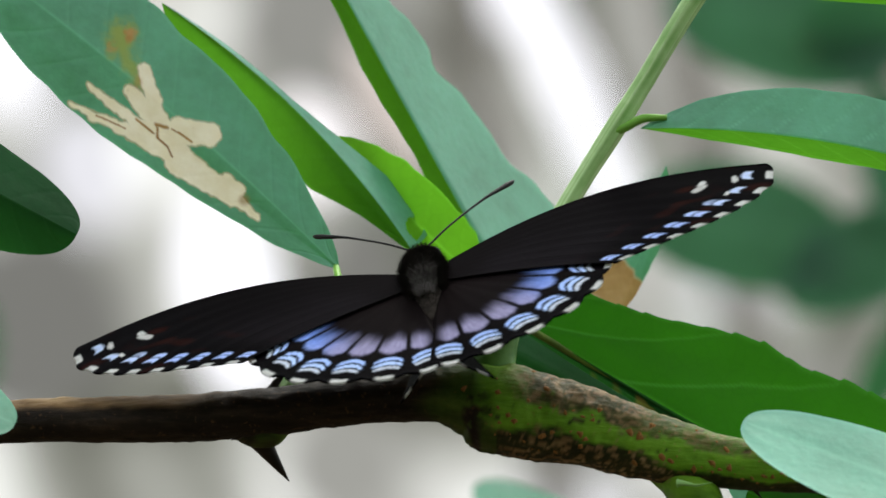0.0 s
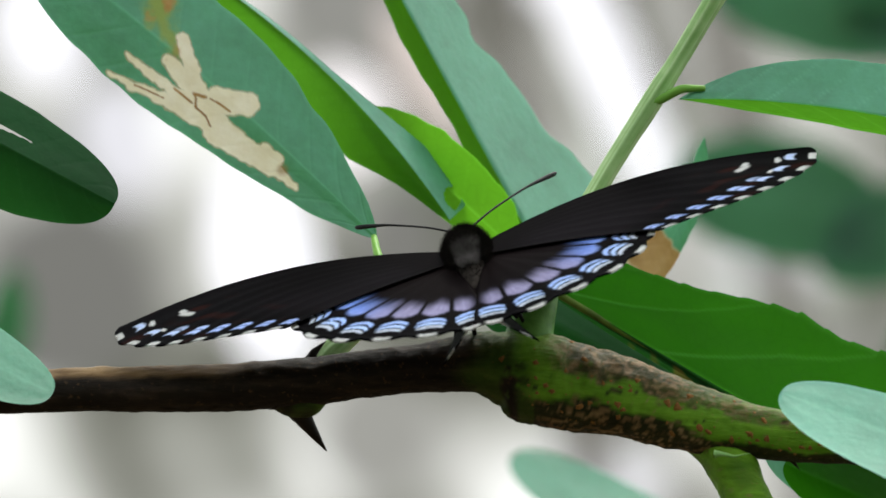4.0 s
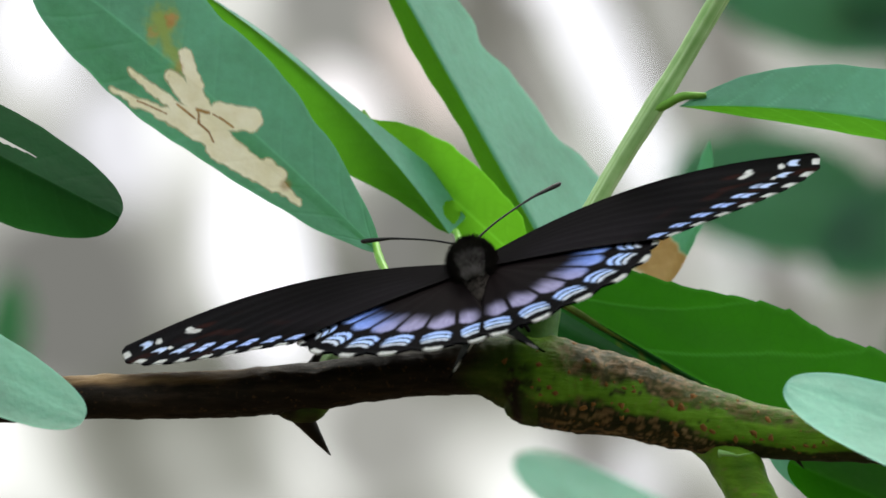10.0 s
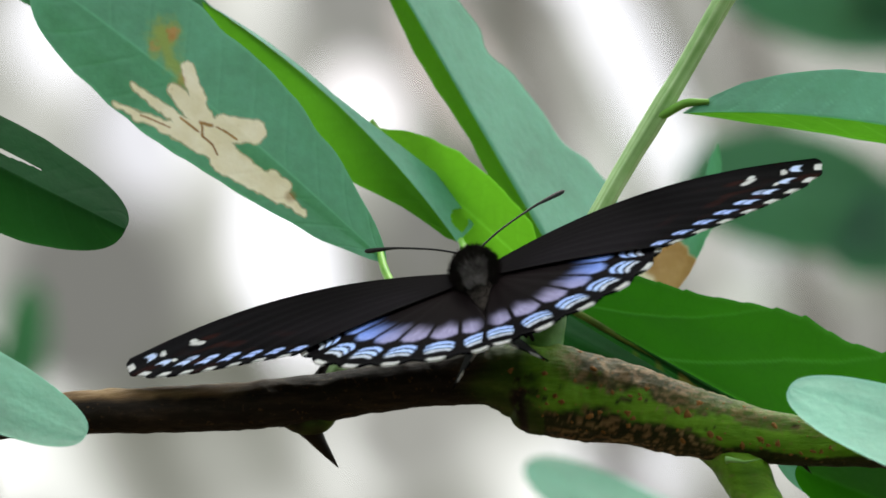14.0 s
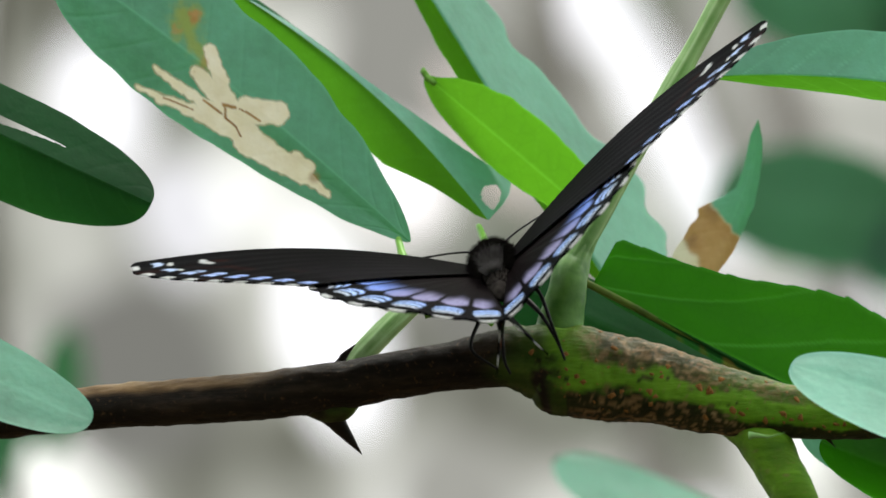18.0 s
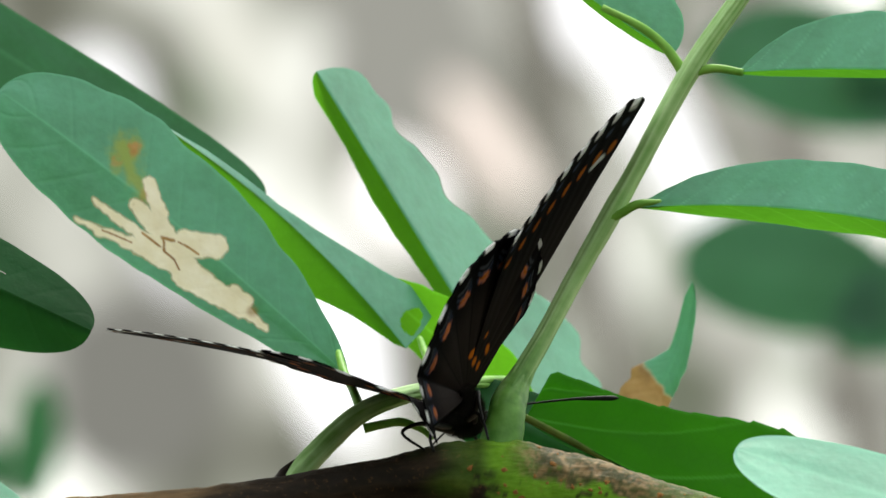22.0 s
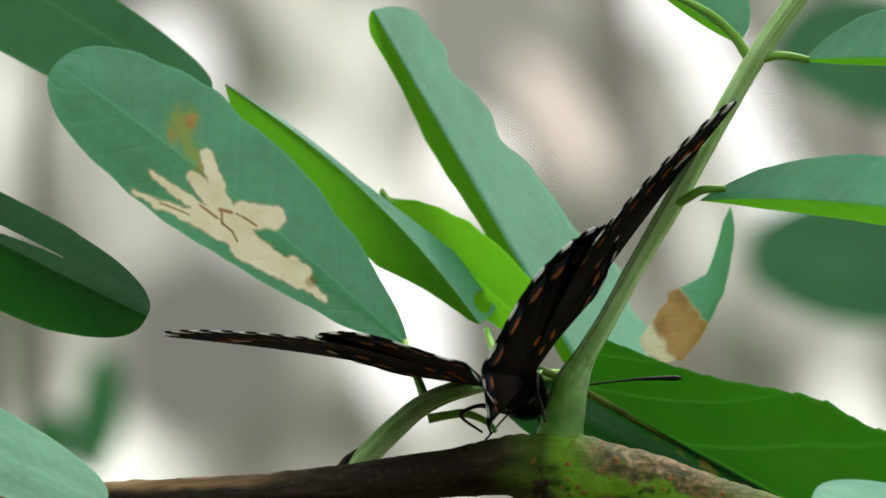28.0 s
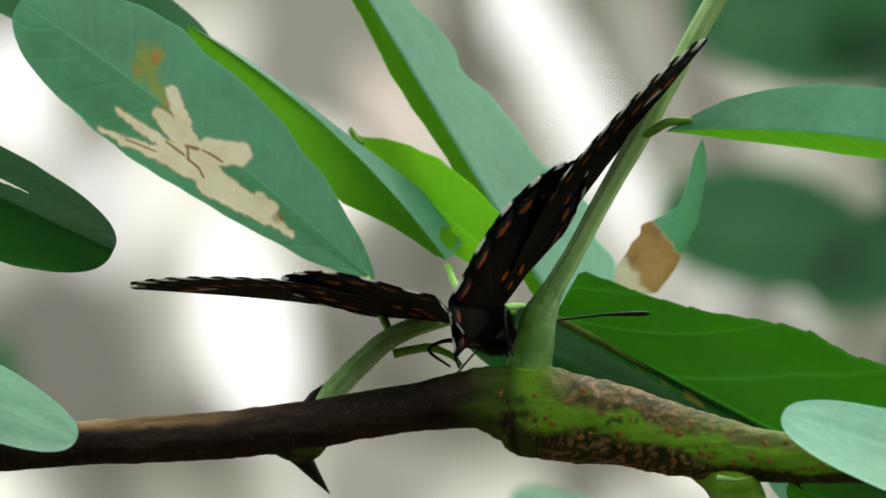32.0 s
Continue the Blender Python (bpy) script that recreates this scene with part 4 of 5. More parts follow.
def hind_shape(u, v):
    u, fold = anal(u)
    ang = radians(-22 + 120 * u)
    r = 13.5 + 7.5 * u + 24 * u * (1 - u)
    c = (u * CELLS) % 1.0
    r *= v * (1 - 0.030 * (1 - 4 * c * (1 - c)) * smooth01(0.8, 1, v))
    x = r * math.cos(ang)
    z = -0.25 + 1.0 * math.sin(math.pi * min(1.0, max(0, x) / 41.0)) + 0.05 * math.cos(2 * math.pi * CELLS * u) * v - 0.9 * smooth01(0.7, 1.0, u) * v
    return x - 4.6 * fold * v, -2 - r * math.sin(ang) * (1 - 0.06 * fold), z - 4.6 * fold * v ** 0.8


def wing(name, side, shape, top, under, nu, nv, fringe, label=""):
    verts, col, faces = [], [], []
    for layer, fn, dz in ((0, top, 0.05), (1, under, -0.05)):
        for i in range(nu + 1):
            for j in range(nv + 1):
                u, v = i / nu, (j / nv) ** 0.7
                x, y, z = shape(u, v)
                verts.append(Vector((side * x, y, z + dz * (1 + fringe * smooth01(0.95, 1.0, v)))) * MM)
                col.append((*fn(u, v), 1))
    w = nv + 1
    half = (nu + 1) * w
    for i in range(nu):
        for j in range(nv):
            q = (i * w + j, (i + 1) * w + j, (i + 1) * w + j + 1, i * w + j + 1)
            faces.append(q if side < 0 else q[::-1])
            q = tuple(half + k for k in q)
            faces.append(q[::-1] if side < 0 else q)
    rim = [i * w + nv for i in range(nu + 1)]
    for a, b in zip(rim, rim[1:]):
        faces.append((a, b, half + b, half + a))
    for j in range(nv):
        for base in (0, nu * w):
            faces.append((base + j, base + j + 1, half + base + j + 1, half + base + j))
    ob = mesh_object(name, verts, faces, [WING], fly, col, label=label)
    ob.location = (side * ROOT.x, ROOT.y, ROOT.z)
    return ob


fore_l = wing("forewing", -1, fore_shape, fore_top, fore_under, 176, 130, 0.5)
fore_r = wing("forewing", 1, fore_shape, fore_top, fore_under, 176, 130, 0.5)
hind_l = wing("hindwing", -1, hind_shape, hind_top, hind_under, 184, 110, 1.3, "hindwing with iridescent blue cells")
hind_r = wing("hindwing", 1, hind_shape, hind_top, hind_under, 184, 110, 1.3, "hindwing with iridescent blue cells")


def mmv(x, y, z):
    return Vector((x, y, z)) * MM


tube("abdomen", [(mmv(0, -8.6, -0.9), 0.2 * MM), (mmv(0, -8.0, -0.8), 0.7 * MM), (mmv(0, -6.5, -0.5), 1.1 * MM), (mmv(0, -4, -0.1), 1.5 * MM), (mmv(0, -1.0, 0.4), 2.0 * MM)], FUR, fly, rings=60, sides=20, rough=0.05, freq=900)
tube("thorax", [(mmv(0, -2.4, 0.3), 1.2 * MM), (mmv(0, -1.2, 0.5), 2.1 * MM), (mmv(0, 1.5, 0.7), 2.5 * MM), (mmv(0, 4.5, 0.7), 2.5 * MM), (mmv(0, 6.6, 0.4), 1.8 * MM), (mmv(0, 7.4, 0.3), 1.0 * MM)], FUR, fly, rings=30, sides=22, rough=0.015, freq=500)
tube("head", [(mmv(0, 6.8, 0.4), 0.9 * MM), (mmv(0, 7.6, 0.4), 1.6 * MM), (mmv(0, 9.0, 0.3), 1.7 * MM), (mmv(0, 10.2, 0.1), 1.1 * MM), (mmv(0, 10.7, 0.0), 0.3 * MM)], FUR, fly, rings=20, sides=18, rough=0.06, freq=1100)
ANTENNAE = []
for s in (-1, 1):
    tube("eye", [(mmv(s * 0.9, 8.0, 0.5), 0.3 * MM), (mmv(s * 1.25, 8.4, 0.5), 0.95 * MM), (mmv(s * 1.4, 9.0, 0.45), 1.0 * MM), (mmv(s * 1.2, 9.7, 0.4), 0.35 * MM)], CHITIN, fly, rings=12, sides=12)
    tube("palp", [(mmv(s * 0.5, 9.8, -0.6), 0.4 * MM), (mmv(s * 0.6, 10.9, -0.4), 0.42 * MM), (mmv(s * 0.5, 12.0, 0.2), 0.12 * MM)], FUR, fly, rings=10, sides=8)
    ANTENNAE.append(tube("antenna", [(mmv(s * 0.8, 9.6, 1.2), 0.16 * MM), (mmv(s * 4.0, 13.2, 1.6), 0.13 * MM), (mmv(s * 8.2, 18.0, 1.5), 0.15 * MM), (mmv(s * 10.4, 20.4, 1.2), 0.26 * MM), (mmv(s * 12.0, 22.2, 0.9), 0.30 * MM), (mmv(s * 12.5, 22.8, 0.8), 0.06 * MM)], CHITIN, fly, rings=40, sides=8, rough=0.04, freq=3000, origin=mmv(s * 0.8, 9.6, 1.2)))
tube("proboscis", [(mmv(0, 9.9, -0.9), 0.22 * MM), (mmv(0, 10.3, -3.0), 0.16 * MM), (mmv(0.3, 9.4, -5.5), 0.10 * MM)], CHITIN, fly, rings=12, sides=6)


def fur(name, spine, count, length, seed, mat=None, arc=(0, 2 * math.pi)):
    """Fine hairs standing out of the body; too many to count."""
    rnd = random.Random(seed)
    verts, faces = [], []
    c = spline(spine, 40)
    for _ in range(count):
        i = rnd.randrange(2, 39)
        q = c[i]
        a = rnd.uniform(*arc)
        out = Vector((math.cos(a), rnd.uniform(-0.9, 0.2), math.sin(a))).normalized()
        root = Vector(q[:3]) + Vector((math.cos(a), 0, math.sin(a))) * q[3] * 0.97
        s = out.cross(Vector((0, 1, 0.3))).normalized() * 0.028 * MM
        ln = length * rnd.uniform(0.5, 1.1) * MM
        k = len(verts)
        verts += [root - s, root + s, root + out * ln + Vector((0, -0.3 * ln, 0))]
        faces.append((k, k + 1, k + 2))
    tagged(mesh_object(name, verts, faces, [mat or HAIR], fly), kind="stuff")


fur("body_hair", [(mmv(0, -2.4, 0.3), 1.2 * MM), (mmv(0, -1.2, 0.5), 2.1 * MM), (mmv(0, 1.5, 0.7), 2.5 * MM), (mmv(0, 4.5, 0.7), 2.5 * MM), (mmv(0, 6.6, 0.4), 1.9 * MM), (mmv(0, 9.0, 0.3), 1.7 * MM)], 16000, 1.15, 3)
fur("abdomen_hair", [(mmv(0, -6.5, -0.5), 1.1 * MM), (mmv(0, -4, -0.1), 1.5 * MM), (mmv(0, -2.2, 0.2), 1.8 * MM), (mmv(0, -1.0, 0.4), 2.0 * MM)], 1500, 0.5, 4, SABLE)
fur("back_hair", [(mmv(0, -4.2, 0.1), 1.45 * MM), (mmv(0, -2.6, 0.3), 1.75 * MM), (mmv(0, -0.8, 0.5), 2.1 * MM), (mmv(0, 1.0, 0.6), 2.4 * MM)], 900, 1.5, 6, PALE_HAIR, (0.9, math.pi - 0.9))


def body_pose(x, z, roll, pitch, yaw, y=0.0):
    return pose(x * MM, y * MM, z * MM) @ pose(0, 0, 0, 0, 0, -yaw) @ pose(0, 0, 0, pitch, 0, 0) @ pose(0, 0, 0, 0, -roll, 0)


LEGS = []


def legs():
    inv = body_pose(-10.6, 8.6, 22.5, -11.1, 14.4, 7).inverted()
    for hip, knee, ankle, foot in (((-1.4, 3.5, -1.8), (-215, -95, 4), (-245, -75, 1), (-205, -44, -1)), ((-1.2, 1.2, -1.8), (-190, -88, 0), (-195, -62, -2), (-188, -40, -3)),
                                   ((1.4, 3.6, -1.6), (-112, -152, 3), (-110, -128, -1), (-102, -96, -3)), ((1.2, 1.4, -1.8), (-112, -112, 1), (-100, -90, -2), (-92, -62, -4))):
        pts = [mmv(*hip)] + [inv @ at(*p) for p in (knee, ankle, foot)]
        LEGS.append(tube("leg", [(pts[0], 0.42 * MM), (pts[0].lerp(pts[1], 0.5), 0.38 * MM), (pts[1], 0.26 * MM), (pts[2], 0.2 * MM), (pts[3], 0.14 * MM)], CHITIN, fly, rings=24, sides=8, rough=0.08, freq=1500, origin=pts[0]))


legs()


# ---------------------------------------------------------------- the wood behind
def far(x, y, d):
    return PLAN @ at(x, y, d * 1000)


def sapling(x0, x1, d, width, mat, label):
    """A slim trunk that passes through (x0, upper) and (x1, lower) of the plan grid, d metres behind, from the ground up."""
    up, lo = far(x0, -700, d), far(x1, 180, d)
    step = (up - lo) / (up.z - lo.z)
    r = width * GRID * (1 + d / DIST) * 0.5
    pts = []
    for z in (-0.2, 0.25, 1.0, 2.0, 3.0, 4.5, 6.5):
        q = lo + step * (z - lo.z)
        q += Vector((0.02 * math.sin(z * 1.3 + x0), 0.02 * math.cos(z + x1), 0))
        pts.append((q, r * (1.5 if z < 0 else 1.15 - 0.06 * z)))
    root = Vector((pts[0][0].x, pts[0][0].y, 0))
    ob = thing("sapling", Matrix.Translation(root), label, "tree", "slim trunks behind")
    tube("trunk", [(p - root, r_) for p, r_ in pts], mat, ob, rings=40, sides=14, rough=0.08, freq=9)
    rnd = random.Random(int(x0 * 7 + d * 100))
    for k in range(5):
        z = rnd.uniform(4.2, 6.3)
        q = lo + step * (z - lo.z) - root
        e = q + Vector((rnd.uniform(-0.8, 0.8), rnd.uniform(-0.3, 0.8), rnd.uniform(0.2, 0.7)))
        tube("limb", [(q, r * 0.4), (q.lerp(e, 0.5) + Vector((0, 0, 0.08)), r * 0.28), (e, r * 0.1)], mat, ob, rings=8, sides=7)
    crown(ob, [lo + step * (z - lo.z) - root + Vector((rnd.uniform(-0.7, 0.7), rnd.uniform(-0.3, 0.7), 0)) for z in (4.8, 5.4, 6.0, 6.6)], 0.55, 240, 0.05, rnd)
    return ob


def crown(parent, centres, radius, count, size, rnd, name="crown", mat=None):
    verts, faces, col = [], [], []
    for _ in range(count):
        c = rnd.choice(centres)
        q = c + Vector((rnd.gauss(0, 1), rnd.gauss(0, 1), rnd.gauss(0, 1))) * radius * 0.5
        a = Vector((rnd.uniform(-1, 1), rnd.uniform(-1, 1), rnd.uniform(-0.8, 0.3))).normalized()
        b = a.cross(Vector((rnd.uniform(-1, 1), rnd.uniform(-1, 1), rnd.uniform(-1, 1)))).normalized()
        n = a.cross(b)
        s = size * rnd.uniform(0.7, 1.3)
        k = len(verts)
        for u, w, h in ((0, 0, 0), (0.3, 0.28, 0.04), (0.65, 0.27, 0.05), (1, 0, -0.05), (0.65, -0.27, 0.05), (0.3, -0.28, 0.04)):
            verts.append(q + a * u * s + b * w * s + n * h * s)
            col.append((0, 0, 0, 1))
        faces += [(k, k + 1, k + 2, k + 3), (k, k + 3, k + 4, k + 5)]
    ob = mesh_object(name, verts, faces, [mat or LEAF_FAR], parent, col)
    return tagged(ob, kind="stuff")


GREY_T = "slim grey trunk out of focus"
for x0, x1, d, wd, mt, lb in (
                              (-120, 20, 7.5, 80, TRUNK_GREY, GREY_T), (230, 420, 8.0, 90, TRUNK_GREY, GREY_T), (720, 740, 7.0, 140, TRUNK_GREY, GREY_T)):
    sapling(x0, x1, d, wd, mt, lb)


def shading_thicket():
    """Unseen dense leafage behind, beside and above the viewer, added to cut the skylight from that side."""
    rnd = random.Random(77)
    ob = thing("shading_thicket", Matrix.Identity(4), "unseen dense green undergrowth added to block light from the viewer's side", "undergrowth")
    for k in range(9):
        an = radians(150 + 30 * k)
        foot = Vector((4.5 * math.sin(an + 0.3), 4.5 * math.cos(an + 0.3) - 0.5, -0.1)) if k < 8 else Vector((0, -5, -0.1))
        tube("stem", [(foot, 0.07), (foot + Vector((0.1, 0, 2)), 0.06), (foot + Vector((0.0, 0.1, 4.5)), 0.04)], TRUNK_DARK, ob, rings=10, sides=8)
    centres = []
    for k in range(60):
        an = radians(rnd.uniform(100, 260))
        r = rnd.uniform(3.5, 5.5)
        centres.append(Vector((r * math.sin(an), r * math.cos(an) - 0.8, rnd.uniform(0.2, 5.0))))
    crown(ob, centres, 1.3, 5200, 0.28, rnd, "leafage")


shading_thicket()


def shoot(name, label, d, spread, leaves, mat, group="leafy shoots behind"):
    """A leafy shoot d metres behind: a thin stem rooted in the ground and leaflets of its own, each (x, y, angle, length mm, half width mm)."""
    mean = far(spread[0], spread[1], d)
    root = Vector((mean.x + 0.05, mean.y + 0.1, 0))
    ob = thing(name, Matrix.Translation(root), label, "shrub", group)
    inv = Matrix.Translation(-root) @ PLAN
    top = inv @ at(spread[0], spread[1], d * 1000)
    tube("stem", [(Vector((0, 0, -0.1)), 0.006), (top * 0.5 + Vector((0.04, 0.06, 0)), 0.005), (top + Vector((0, 0.03, 0)), 0.003), (top + Vector((0.02, 0.05, 0.2)), 0.0015)], TRUNK_DARK, ob, rings=24, sides=8)
    for k, (x, y, an, ln, hw) in enumerate(leaves):
        c, s = math.cos(radians(an)), math.sin(radians(an))
        half = ln * MM / 2
        mid = at(x, y, d * 1000)
        dv = Vector((c, 0.25 * math.sin(k * 2.1), s)) * half
        lf = leaf("leaflet", None, mid - dv, mid + dv, hw, hw, open_right=-20, open_left=15, blunt=0.48, curve=0.03, mat=mat, rows=18, cols=5, seed=60 + k)
        turn = PLAN.to_3x3()
        lf.data.transform(turn.to_4x4())
        lf.location = inv @ lf.location
        lf.parent = ob
        start = lf.location
        tube("twig", [(start, 0.0008), (start.lerp(top, 0.5) + Vector((0, 0.02, 0.005)), 0.001), (top + Vector((0, 0.03, 0)), 0.0015)], TRUNK_DARK, ob, rings=8, sides=6)
    return ob


SOFT = "dark green leafy shoot out of focus"
shoot("shrub", SOFT, 1.1, (700, -500), ((440, -660, 165, 54, 15), (640, -720, 30, 46, 14), (375, -300, 170, 52, 15), (600, -250, 200, 44, 12), (640, -430, 100, 36, 9)), LEAF_FAR)
shoot("shrub", SOFT, 1.3, (760, -60), ((640, -80, 60, 34, 7), (730, -120, 80, 36, 8)), LEAF_FAR)
shoot("shrub", "dull olive leafy shoot out of focus", 1.6, (-1100, 0), ((-1000, -60, 80, 36, 7), (-1120, 40, 60, 40, 8)), LEAF_FAR)
visitor = shoot("hanging_shoot", "green leafy shoot that sways behind the leaves, out of focus", 0.75, (-1250, -200),
                ((-800, -320, 150, 40, 14), (-740, -90, 165, 40, 13), (-545, -190, 150, 40, 13), (-430, -520, 125, 36, 8), (-900, 20, 200, 38, 12), (-640, 60, 170, 34, 11), (-330, -60, 35, 22, 6)), LEAF, "")


# ---------------------------------------------------------------- what moves
# sway of the leaves: seconds, shift to the side and upward in mm, turn in degrees
SWAY_MINED = [
    (0, -0.00, 0.83, 0.8), (4.5, -0.00, 0.83, 0.8), (8, 0.37, -0.31, 1.3), (13.5, 0.37, -0.31, 1.3), (14.5, 0.62, -0.18, 0.4), (17, 1.31, 0.88, -0.0), (18, 1.43, 0.91, 1.9), (20, 2.27, 1.09, 0.3), (21, 1.71, -0.46, 1.9),
    (22, 1.08, -1.48, 2.4), (23.5, 1.48, -0.15, 0.4), (24, 1.75, 0.35, 1.2), (28, -0.12, 0.15, 0.2), (29, 0.16, 0.17, 1.0), (31, 0.59, 0.47, 0.8), (32, 0.59, 0.47, 0.8),
]
SWAY_DARK = [
    (0, -0.61, -0.10, 0.0), (4.5, -0.61, -0.10, 0.0), (8, -0.14, -0.85, 0.0), (13.5, -0.14, -0.85, 0.0), (14.5, 0.44, 0.00, 0.0), (17, 1.09, 1.54, 0.0), (18, 1.16, 1.69, 0.0), (20, 2.08, 3.28, 0.0), (21, 1.77, 1.32, 0.0),
    (22, 1.16, 0.20, 0.0), (23.5, 1.63, 2.26, 0.0), (24, 1.82, 2.60, 0.0), (25, 0.90, 1.10, 0.0), (28, -0.21, -0.08, 0.0), (29, -0.12, -0.55, 0.0), (31, 0.21, 0.58, 0.0), (32, 0.21, 0.58, 0.0),
]
SWAY_STALK = [
    (0, -0.13, 0.67, 0.0), (4.5, -0.13, 0.67, 0.0), (8, 0.03, -0.13, 0.0), (13.5, 0.03, -0.13, 0.0), (14.5, 0.16, -0.05, 0.0), (20, 0.26, 0.84, 0.0), (21, 0.14, -0.41, 0.0), (22, -0.04, -1.16, 0.0), (23.5, 0.48, 0.18, 0.0),
    (24, 0.42, -0.12, 0.0), (25, 0.61, 0.42, 0.0), (28, -0.68, 0.03, 0.0), (29, -0.62, -0.10, 0.0), (31, -0.05, -0.03, 0.0), (32, -0.05, -0.03, 0.0),
]
SWAY_RIGHT = [(0, 0, -0.65, 0), (14.5, 0, -0.65, 0), (17, 0, 0, 0), (18, 0, 0.25, 0), (19.5, 0, 1.0, 0), (20.5, 0, 1.0, 0), (22, 0, 0.1, 0), (24, 0, 0, 0), (28, 0, -0.7, 0), (31, 0, -0.55, 0), (32, 0, -0.55, 0)]
SWAY_FRONT = [
    (0, 0.29, -0.92, 0.0), (4.5, 0.29, -0.92, 0.0), (8, 0.44, -0.12, 0.0), (13.5, 0.44, -0.12, 0.0), (14.5, -0.46, 0.51, 0.0), (17, -2.37, -1.26, 0.0), (18, -2.06, -0.24, 0.0), (20, -3.66, -1.71, 0.0), (21, -2.11, 1.82, 0.0),
    (22, -1.10, 3.57, 0.0), (23.5, -2.99, 0.99, 0.0), (24, -3.15, 0.10, 0.0), (28, 0.50, -1.39, 0.0), (29, 0.92, -0.55, 0.0), (31, 0.51, -0.78, 0.0), (32, 0.51, -0.78, 0.0),
]
SWAY_LOW = [
    (0, -3.04, 2.20, 0.0), (4.5, -3.04, 2.20, 0.0), (8, 0.29, 0.22, 0.0), (13.5, 0.29, 0.22, 0.0), (14.5, -1.30, -0.14, 0.0), (17, -2.75, 0.13, 0.0), (18, -2.30, 0.95, 0.0), (20, -1.78, 1.40, 0.0), (31, -0.32, 3.12, 0.0),
    (32, -0.32, 3.12, 0.0),
]
SWAY_SMALL = [
    (0, -2.26, 0.18, 0.0), (4.5, -2.26, 0.18, 0.0), (8, -1.41, -1.13, 0.0), (13.5, -1.41, -1.13, 0.0), (14.5, 0.47, -0.60, 0.0), (17, 2.89, 2.64, 0.0), (18, 3.89, 3.81, 0.0), (20, 5.39, 5.58, 0.0), (21, 2.77, -2.04, 0.0),
    (22, 3.06, -6.96, 0.0), (23.5, 2.19, -0.10, 0.0), (24, 2.47, 0.51, 0.0), (25, 2.60, 1.69, 0.0), (28, -2.69, 1.49, 0.0), (29, -2.66, 0.44, 0.0), (31, -1.32, 1.36, 0.0), (32, -1.32, 1.36, 0.0),
]
SWAY_FOLD = [
    (0, -0.45, 0.36, 0.0), (4.5, -0.45, 0.36, 0.0), (8, -0.65, -0.97, 0.0), (13.5, -0.65, -0.97, 0.0), (14.5, 0.60, -0.67, 0.0), (17, 3.43, -0.93, 0.0), (18, 1.33, 0.13, 0.0), (20, 1.68, 3.04, 0.0), (21, -0.26, -0.68, 0.0),
    (22, -1.61, -1.75, 0.0), (24, 0.21, 0.71, 0.0), (25, 0.75, 0.81, 0.0), (28, -0.59, 0.03, 0.0), (29, -1.08, -0.37, 0.0), (31, 0.11, 0.10, 0.0), (32, 0.11, 0.10, 0.0),
]
SWAY_LONG = [
    (0, 0.40, -1.72, 0.0), (4.5, 0.40, -1.72, 0.0), (8, 1.58, -2.09, 0.0), (13.5, 1.58, -2.09, 0.0), (14.5, 2.63, -1.50, 0.0), (17, 4.28, -1.35, 0.0), (18, 3.24, -2.63, 0.0), (20, 5.99, 0.89, 0.0), (21, 3.64, -4.28, 0.0),
    (22, 2.09, -7.81, 0.0), (23.5, 3.84, -3.16, 0.0), (24, 3.73, -2.95, 0.0), (25, 3.54, -2.64, 0.0), (28, 0.12, -1.62, 0.0), (29, -0.08, -2.76, 0.0), (31, 1.09, -1.05, 0.0), (32, 1.09, -1.05, 0.0),
]
SWAY_DEAD = [
    (0, -1.16, -3.12, -0.7), (4.5, -1.16, -3.12, -0.7), (8, -0.53, -3.57, -0.7), (13.5, -0.53, -3.57, -0.7), (14.5, 1.18, -2.36, -0.7), (17, 5.25, 1.41, 1.7), (18, 3.03, -3.00, -0.6), (20, 7.56, 4.12, 6.0), (21, 3.93, -4.09, 1.1),
    (22, 1.64, -9.05, 0.3), (23.5, 3.70, -2.12, -0.2), (24, 3.72, -1.56, 1.6), (25, 3.12, -1.18, 1.2), (28, -1.73, -0.06, -0.1), (29, -1.38, -1.22, -0.3), (31, 0.00, -0.00, 0.0), (32, 0.00, -0.00, 0.0),
]
SWAY_BIG = [
    (0, -1.15, -0.46, 0.0), (4.5, -1.15, -0.46, 0.0), (8, -2.95, -0.25, 0.0), (13.5, -2.95, -0.25, 0.0), (14.5, -0.10, -0.67, 0.0), (17, 0.99, 0.21, 0.0), (18, 1.05, -1.25, 0.0), (20, 2.43, 0.97, 0.0), (21, -0.02, -1.92, 0.0),
    (22, 0.24, -3.44, 0.0), (24, 1.30, -1.18, 0.0), (25, 0.64, -0.56, 0.0), (28, -2.16, 0.09, 0.0), (29, -2.85, -0.36, 0.0), (31, 0.29, -0.10, 0.0), (32, 0.29, -0.10, 0.0),
]
SWAY_BEHIND = [
    (0, -16.17, 10.69, 0.0), (4.5, -16.17, 10.69, 0.0), (8, -17.40, 12.07, 0.0), (13.5, -17.40, 12.07, 0.0), (14.5, -2.89, -1.70, 0.0), (17, -0.45, 0.69, 0.0), (18, -0.17, 0.08, 0.0), (20, 2.37, 5.44, 0.0), (21, 0.01, -0.01, 0.0),
    (22, -1.19, -1.50, 0.0), (23.5, -0.47, 1.01, 0.0), (24, 0.08, 2.87, 0.0), (25, -1.75, 1.23, 0.0), (28, -16.28, 10.26, 0.0), (29, -16.49, 10.27, 0.0), (31, -10.84, 7.96, 0.0), (32, -10.84, 7.96, 0.0),
]

